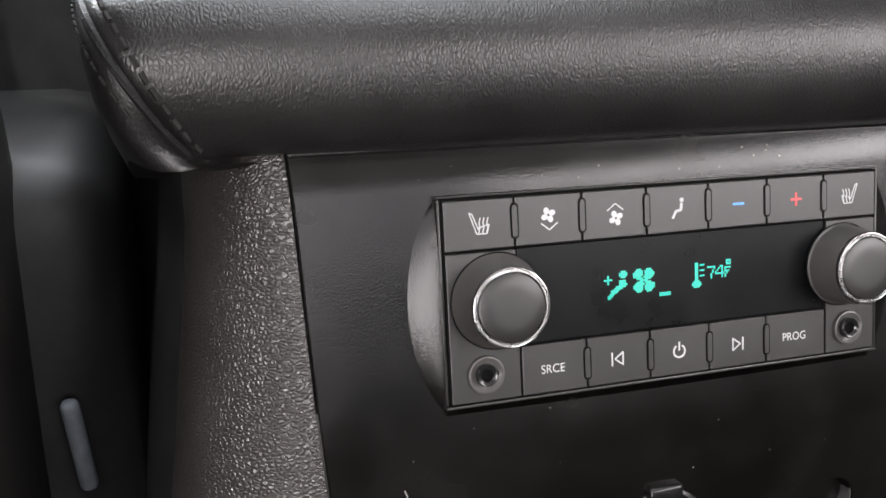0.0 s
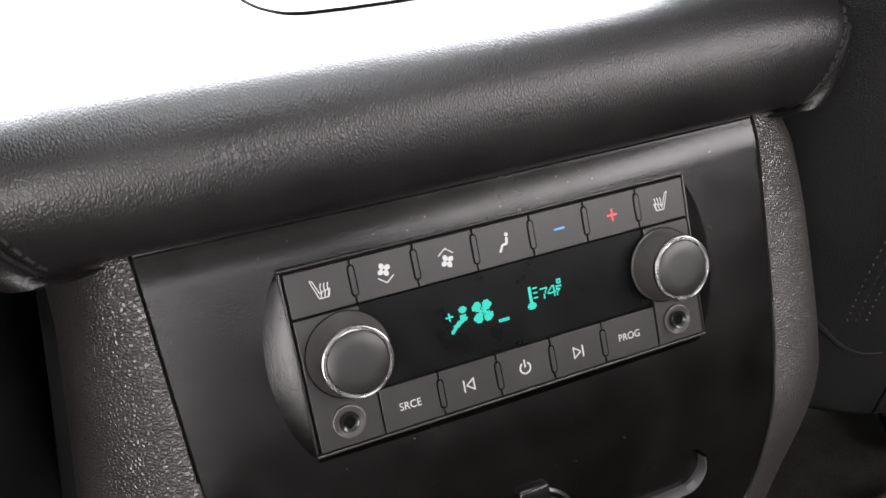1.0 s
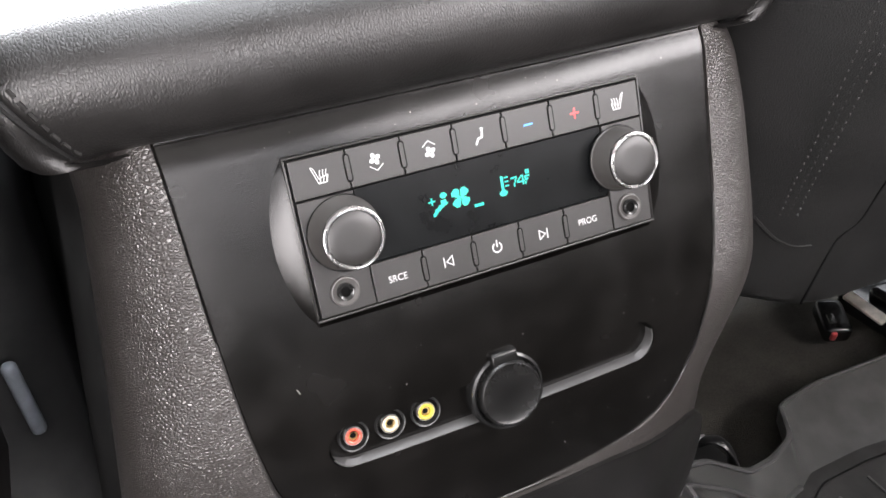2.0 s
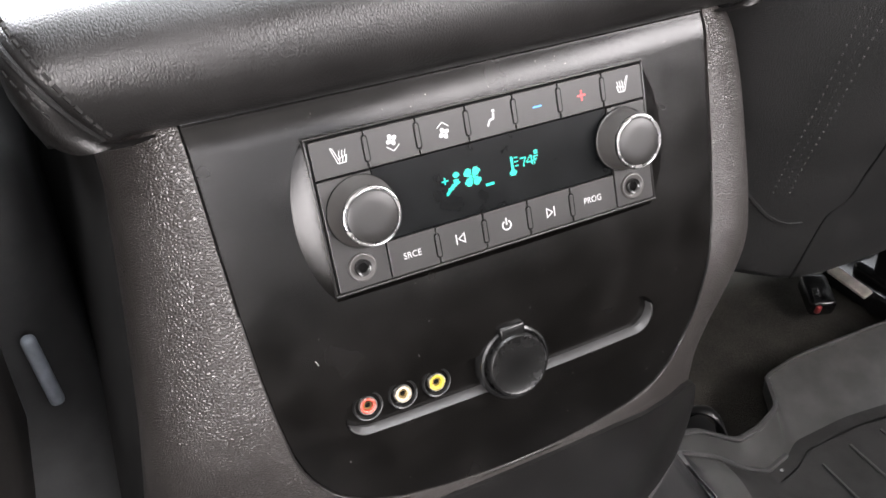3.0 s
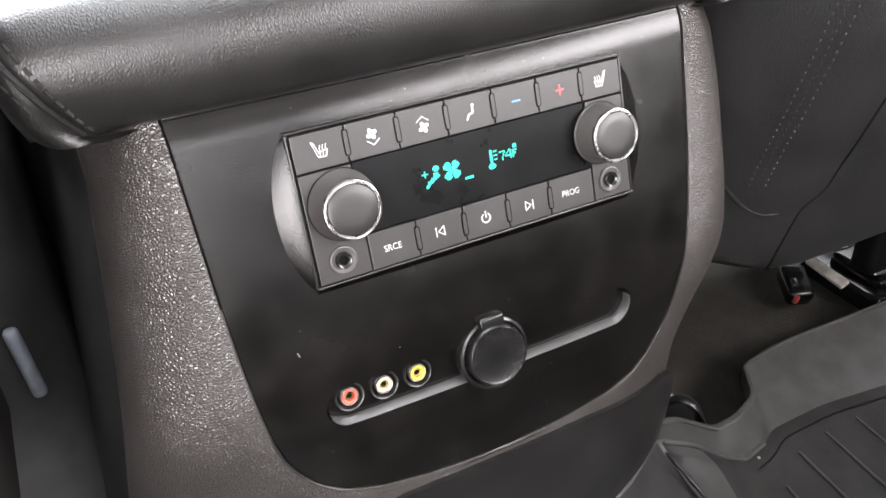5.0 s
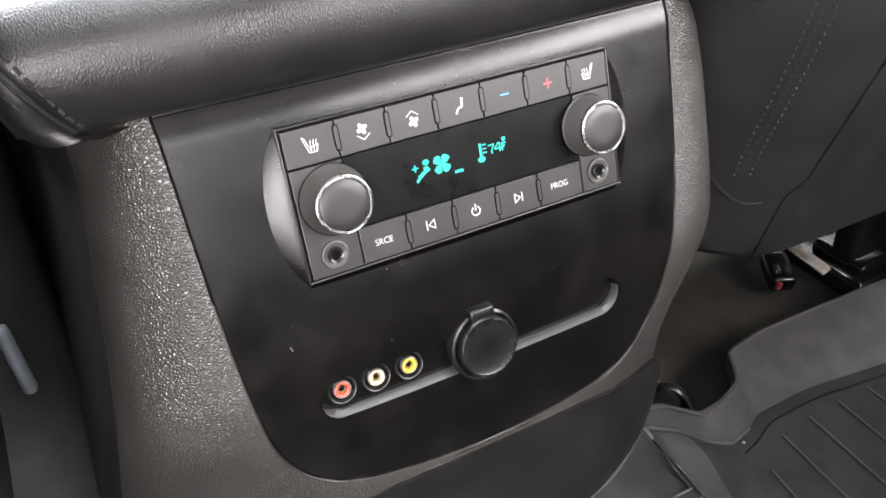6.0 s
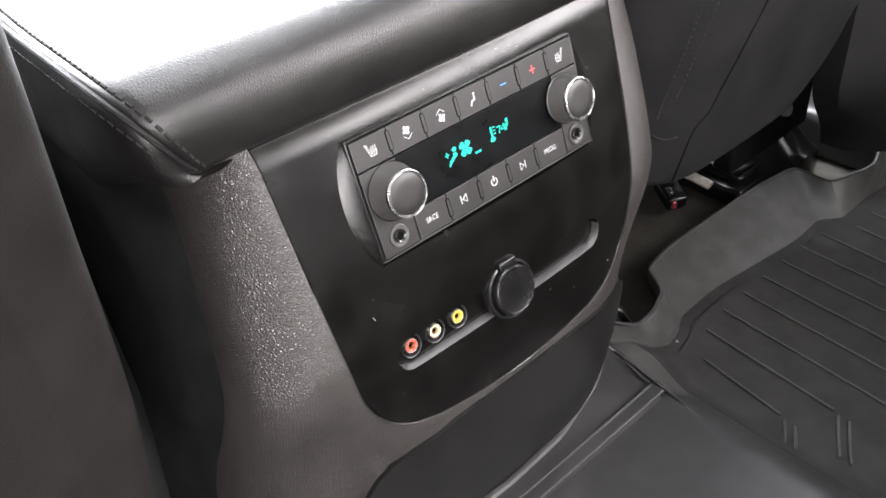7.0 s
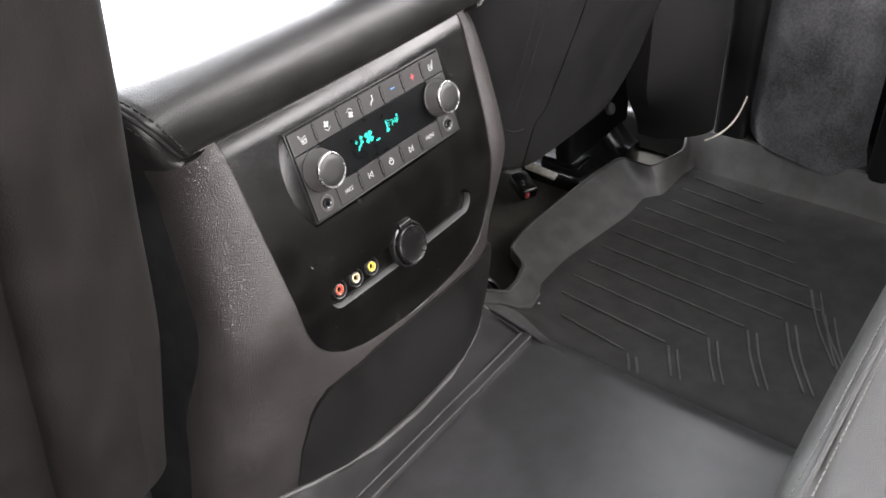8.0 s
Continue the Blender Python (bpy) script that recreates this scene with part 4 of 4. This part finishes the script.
box(bm, (-0.72, 0.14, 0.10), (-0.180, 0.60, 0.25), 0.04, 4)
part("cushion", bm, SEAT, driver, "black leather seat cushion")
bm = bmesh.new()
box(bm, (-0.44, 0.28, 0.02), (-0.180, 0.50, 0.60), 0.030, 5)
box(bm, (-0.44, 0.125, 0.02), (-0.187, 0.49, 0.43), 0.030, 4)
part("bolster", bm, BOLSTER, driver, "black cushion bolster against the console")
for x in (-0.64, -0.30):
    bm = bmesh.new()
    box(bm, (x - 0.02, 0.10, -0.005), (x + 0.02, 0.60, 0.21), 0.006, 2)
    part("seat_rail", bm, BLACK, driver)


def front_rear(z):
    return lerp_list([(0.24, 0.058), (0.30, 0.044), (0.335, 0.032), (0.36, 0.022), (0.40, 0.006), (0.44, -0.008), (0.50, -0.022), (0.70, -0.06), (1.0, -0.11)], z)


passenger = thing("passenger_seat", "black leather front seat with pale rows of stitching", "car seat", "front seats", at=(0.45, 0.25, 0))
bm = bmesh.new()
rows = []
for i, v in enumerate(spread(0, 1, 44)):
    row = []
    for u in spread(0, 1, 60):
        x = 0.170 + 0.45 * u
        bottom = 0.262 - 0.042 * ease(u / 0.3) + 0.065 * ease((u - 0.62) / 0.3)
        z = bottom + (1.0 - bottom) * v ** 1.3
        y = front_rear(z) - 0.010 * math.sin(math.pi * u) + 0.05 * (1 - u) ** 22 + 0.05 * u ** 10 + 0.035 * (1 - min(1, v / 0.05)) ** 2
        row.append(Vector((x, y, z)))
    rows.append(row)
grid(bm, rows)
sheet = [[p + Vector((0, 0.12, 0.02)) for p in row] for row in rows]
grid(bm, sheet)
for a, b in ((rows[0], sheet[0]), (rows[-1], sheet[-1]), ([r[0] for r in rows], [r[0] for r in sheet]), ([r[-1] for r in rows], [r[-1] for r in sheet])):
    grid(bm, [a, b])
part("backrest", bm, SEAT, passenger, "black leather backrest")


def on_passenger(x, z, lift=0.0008):
    u = (x - 0.170) / 0.45
    return Vector((x, front_rear(z) - 0.010 * math.sin(math.pi * u) + 0.05 * (1 - u) ** 22 + 0.05 * u ** 10 - lift, z))


STITCH_LINE = [(0.2145, 0.332), (0.2128, 0.345), (0.2110, 0.360), (0.2098, 0.375), (0.2085, 0.392), (0.2070, 0.410), (0.2055, 0.432), (0.2050, 0.46), (0.2065, 0.50), (0.214, 0.56), (0.230, 0.64)]
for off, step, size, nm in ((0.0, 0.0054, 0.00042, 11), (0.0057, 0.0050, 0.00026, 13), (0.0118, 0.0054, 0.00048, 12)):
    bm = bmesh.new()
    line = [on_passenger(x + off, z - off * 0.2) for x, z in STITCH_LINE]
    stitches(bm, smooth_path(line, 8), step, 0.0013, size, nm)
    part("stitching", bm, THREAD, passenger, "pale grey stitching")
bm = bmesh.new()
tube(bm, smooth_path([on_passenger(x, z, -0.0005) for x, z in ((0.198, 0.336), (0.208, 0.324), (0.221, 0.311), (0.237, 0.3005), (0.253, 0.2965))], 6), 0.0016, 6)
part("lower_piping", bm, SEAT, passenger, "curled piping along the lower edge")
bm = bmesh.new()
tube(bm, smooth_path([on_passenger(x, z, -0.0004) for x, z in ((0.2695, 0.238), (0.272, 0.275), (0.275, 0.2955), (0.2865, 0.308), (0.287, 0.330), (0.286, 0.352), (0.282, 0.386), (0.279, 0.43), (0.277, 0.48))], 6), 0.0011, 6)
part("welt", bm, GAP, passenger, "dark fold line across the lower back")
bm = bmesh.new()
box(bm, (0.225, 0.10, 0.20), (0.66, 0.58, 0.36), 0.05, 4)
part("cushion", bm, SEAT, passenger, "black leather seat cushion")
bm = bmesh.new()
box(bm, (0.235, 0.22, 0.10), (0.64, 0.50, 0.20), 0.03, 3)
part("seat_frame", bm, BLACK, passenger, "dark metal frame under the cushion")
# added dark panel, stands in for the shade under and beside the seat
bm = bmesh.new()
box(bm, (0.560, 0.156, 0.060), (0.742, 0.186, 0.52), 0.008, 3)
part("gap_panel", bm, FLANK, passenger, "dark panel added to keep the gap beside the seat black")
for x in (0.345, 0.685):
    bm = bmesh.new()
    box(bm, (x - 0.018, 0.27, -0.005), (x + 0.018, 0.56, 0.030), 0.004, 2)
    box(bm, (x - 0.012, 0.29, 0.025), (x + 0.012, 0.55, 0.085), 0.004, 2)
    part("seat_rail", bm, BLACK, passenger, "black seat rail")
bm = bmesh.new()
rows = []
for t in spread(0, 1, 12):
    y = 0.122 + 0.10 * t
    rows.append([Vector((0.668 + 0.075 * u, y + 0.012 * (2 * u - 1) ** 2, 0.004 + (0.040 + 0.040 * ease(t * 1.6)) * (1 - abs(2 * u - 1) ** 4))) for u in spread(0, 1, 24)])
grid(bm, [[Vector((p.x, p.y, 0.0)) for p in rows[0]]] + rows)
part("rail_cover", bm, GLOSS, passenger, "glossy black plastic cover over the rail end")
bm = bmesh.new()
lathe(bm, [(0.0001, 0.004), (0.006, 0.0045), (0.0085, 0.003), (0.0095, 0.0), (0.0095, -0.004)], Matrix.Translation((0.664, 0.150, 0.115)) @ Matrix.Rotation(radians(70), 4, "X"), 24)
part("bolt", bm, STEEL, passenger, "bare steel bolt head")
bm = bmesh.new()
rows = []
for z in spread(0.118, 0.62, 26):
    t = ease((z - 0.118) / 0.10)
    rows.append([Vector((0.560 + 0.212 * u * (0.62 + 0.38 * t) + 0.05 * (1 - t), 0.012 + 0.035 * (2 * u - 1) ** 2 - 0.02 * math.sin(math.pi * u), z)) for u in spread(0, 1, 16)])
grid(bm, rows)
grid(bm, [[p + Vector((0, 0.03, 0)) for p in r] for r in rows])
for a in (0, -1):
    grid(bm, [[r[a] for r in rows], [r[a] + Vector((0, 0.03, 0)) for r in rows]])
    grid(bm, [rows[a], [p + Vector((0, 0.03, 0)) for p in rows[a]]])
part("side_bolster", bm, SEAT, passenger, "black leather outer bolster")
bm = bmesh.new()
tube(bm, smooth_path([(0.690, 0.006, 0.090), (0.712, -0.006, 0.094), (0.730, -0.016, 0.106), (0.742, -0.022, 0.124), (0.748, -0.026, 0.145)], 6), 0.0022, 8, 0.6)
part("edge_trim", bm, STRAP, passenger, "pale curved edge trim")


# ---- seat belt buckles on the floor ----
buckle = thing("seat_belt_buckle", "black seat belt buckle with a red button lying on the carpet", "buckle", at=(0.53, 0.215, 0.0))
m = Matrix.Translation((0.536, 0.222, 0.016)) @ Matrix.Rotation(radians(-25), 4, "Z") @ Matrix.Rotation(radians(18), 4, "X") @ Matrix.Scale(0.82, 4)
bm = bmesh.new()
box(bm, (-0.018, -0.022, -0.014), (0.018, 0.034, 0.014), 0.008, 3, m)
part("housing", bm, GLOSS, buckle)
bm = bmesh.new()
box(bm, (-0.0125, -0.0245, -0.004), (-0.0040, -0.016, 0.0110), 0.003, 3, m)
part("release_button", bm, BUCKLE_RED, buckle, "red release button")
bm = bmesh.new()
box(bm, (-0.012, -0.008, 0.0125), (-0.003, 0.006, 0.0155), 0.001, 2, m)
part("tongue_slot", bm, CHROME, buckle, "shiny metal slot")
latch = thing("floor_latch", "black seat latch with a pale worn lever on the carpet", "latch", at=(0.61, 0.21, 0.0))
bm = bmesh.new()
box(bm, (0.583, 0.150, -0.002), (0.650, 0.262, 0.024), 0.006, 3)
box(bm, (0.596, 0.160, 0.018), (0.645, 0.235, 0.040), 0.008, 3)
part("latch_body", bm, GLOSS, latch)
bm = bmesh.new()
m = Matrix.Translation((0.578, 0.2185, 0.0250)) @ Matrix.Rotation(radians(5), 4, "X") @ Matrix.Rotation(radians(-22), 4, "Y")
box(bm, (-0.0065, -0.027, -0.002), (0.0065, 0.027, 0.003), 0.0018, 3, m)
part("lever", bm, STRAP, latch, "pale worn lever")


bracket = thing("floor_bracket", "black bent metal bracket on the carpet beside the console", "bracket", at=(0.275, 0.125, 0.02))
bm = bmesh.new()
tube(bm, smooth_path([(0.262, 0.150, 0.012), (0.268, 0.132, 0.040), (0.276, 0.118, 0.052), (0.284, 0.108, 0.046), (0.288, 0.102, 0.026), (0.288, 0.100, 0.004)], 6), 0.0070, 10, 0.5)
part("strap", bm, BLACK, bracket)
bm = bmesh.new()
lathe(bm, [(0.0065, -0.002), (0.0065, 0.003), (0.005, 0.0045), (0.0001, 0.005)], Matrix.Translation((0.270, 0.128, 0.046)) @ Matrix.Rotation(radians(40), 4, "X"), 6)
part("bolt", bm, BLACK, bracket, "black bolt head")
bm = bmesh.new()
box(bm, (0.245, 0.095, -0.006), (0.305, 0.165, 0.012), 0.003, 2)
part("foot_plate", bm, BLACK, bracket)


# ---- pillar trim, sill and rear seat ----
SEAT_EDGE = -0.17
pillar = thing("pillar_trim", "textured grey lower pillar trim beside the front seat", "pillar trim", at=(0.79, -0.09, 0.05))
bm = bmesh.new()
rows = []
for t in spread(0, 1, 30):
    row = []
    for u in spread(0, 1, 20):
        z = 0.066 - 0.030 * u + (0.80 - 0.066 + 0.030 * u) * t
        row.append(Vector((0.764 + 0.03 * (2 * u - 1) ** 4 + 0.02 * ease((z - 0.1) / 0.5), -0.020 - 0.172 * u - 0.010 * ease((0.1 - z) / 0.06), z)))
    rows.append(row)
grid(bm, rows)
grid(bm, [rows[0], [p + Vector((0.05, 0, 0)) for p in rows[0]]])
part("panel", bm, TRIM, pillar)
bm = bmesh.new()
box(bm, (0.770, -0.240, 0.04), (0.86, -0.203, 0.80), 0.012, 3)
part("door_seal", bm, BLACK, pillar, "black rubber door seal")
bm = bmesh.new()
box(bm, (0.775, -0.022, 0.04), (0.86, 0.03, 0.80), 0.012, 3)
part("belt_guide", bm, BLACK, pillar, "dark gap trim beside the seat")
bm = bmesh.new()
tube(bm, smooth_path([(0.770, -0.232, 0.215), (0.766, -0.238, 0.175), (0.766, -0.240, 0.135), (0.770, -0.236, 0.095)], 6), 0.003, 8)
part("seal_lip", bm, STRAP, pillar, "pale door seal lip")

sill = structure("trim_sill", box(bmesh.new(), (0.774, -1.2, -0.01), (0.87, 0.9, 0.060), 0.015, 3), BLACK, "black plastic door sill trim along the floor", "sill", True)

bench = thing("rear_bench", "grey leather rear bench cushion with double stitching along its front", "car seat", at=(0.28, -0.6, 0))
bm = bmesh.new()
rows = []
prof = [(-0.400, 0.05), (-0.372, 0.12), (-0.352, 0.22), (-0.341, 0.30), (-0.338, 0.335), (-0.341, 0.352), (-0.350, 0.362), (-0.362, 0.3665), (-0.40, 0.371), (-0.50, 0.377), (-0.62, 0.374), (-0.80, 0.36), (-0.95, 0.36)]
prof = [(p.x, p.y) for p in smooth_path([(a, b, 0) for a, b in prof], 4)]
for y, z in prof:
    rows.append([Vector((x, y - 0.01 * abs(2 * u - 1) ** 8, z - 0.02 * abs(2 * u - 1) ** 8)) for u in spread(0, 1, 60) for x in (SEAT_EDGE + (0.74 - SEAT_EDGE) * u,)])
grid(bm, rows)
part("cushion", bm, GREY_LEATHER, bench)
for y, z, nm in ((-0.3500, 0.3628, 21), (-0.3590, 0.3662, 22)):
    bm = bmesh.new()
    stitches(bm, [(x, y, z) for x in spread(SEAT_EDGE + 0.02, 0.70, 10)], 0.0052, 0.0034, 0.0005, nm)
    part("stitching", bm, PALE_THREAD, bench, "pale stitching")
bm = bmesh.new()
tube(bm, [(x, -0.3545, 0.3648) for x in spread(SEAT_EDGE + 0.01, 0.72, 20)], 0.0016, 6)
part("seam", bm, GREY_LEATHER, bench)
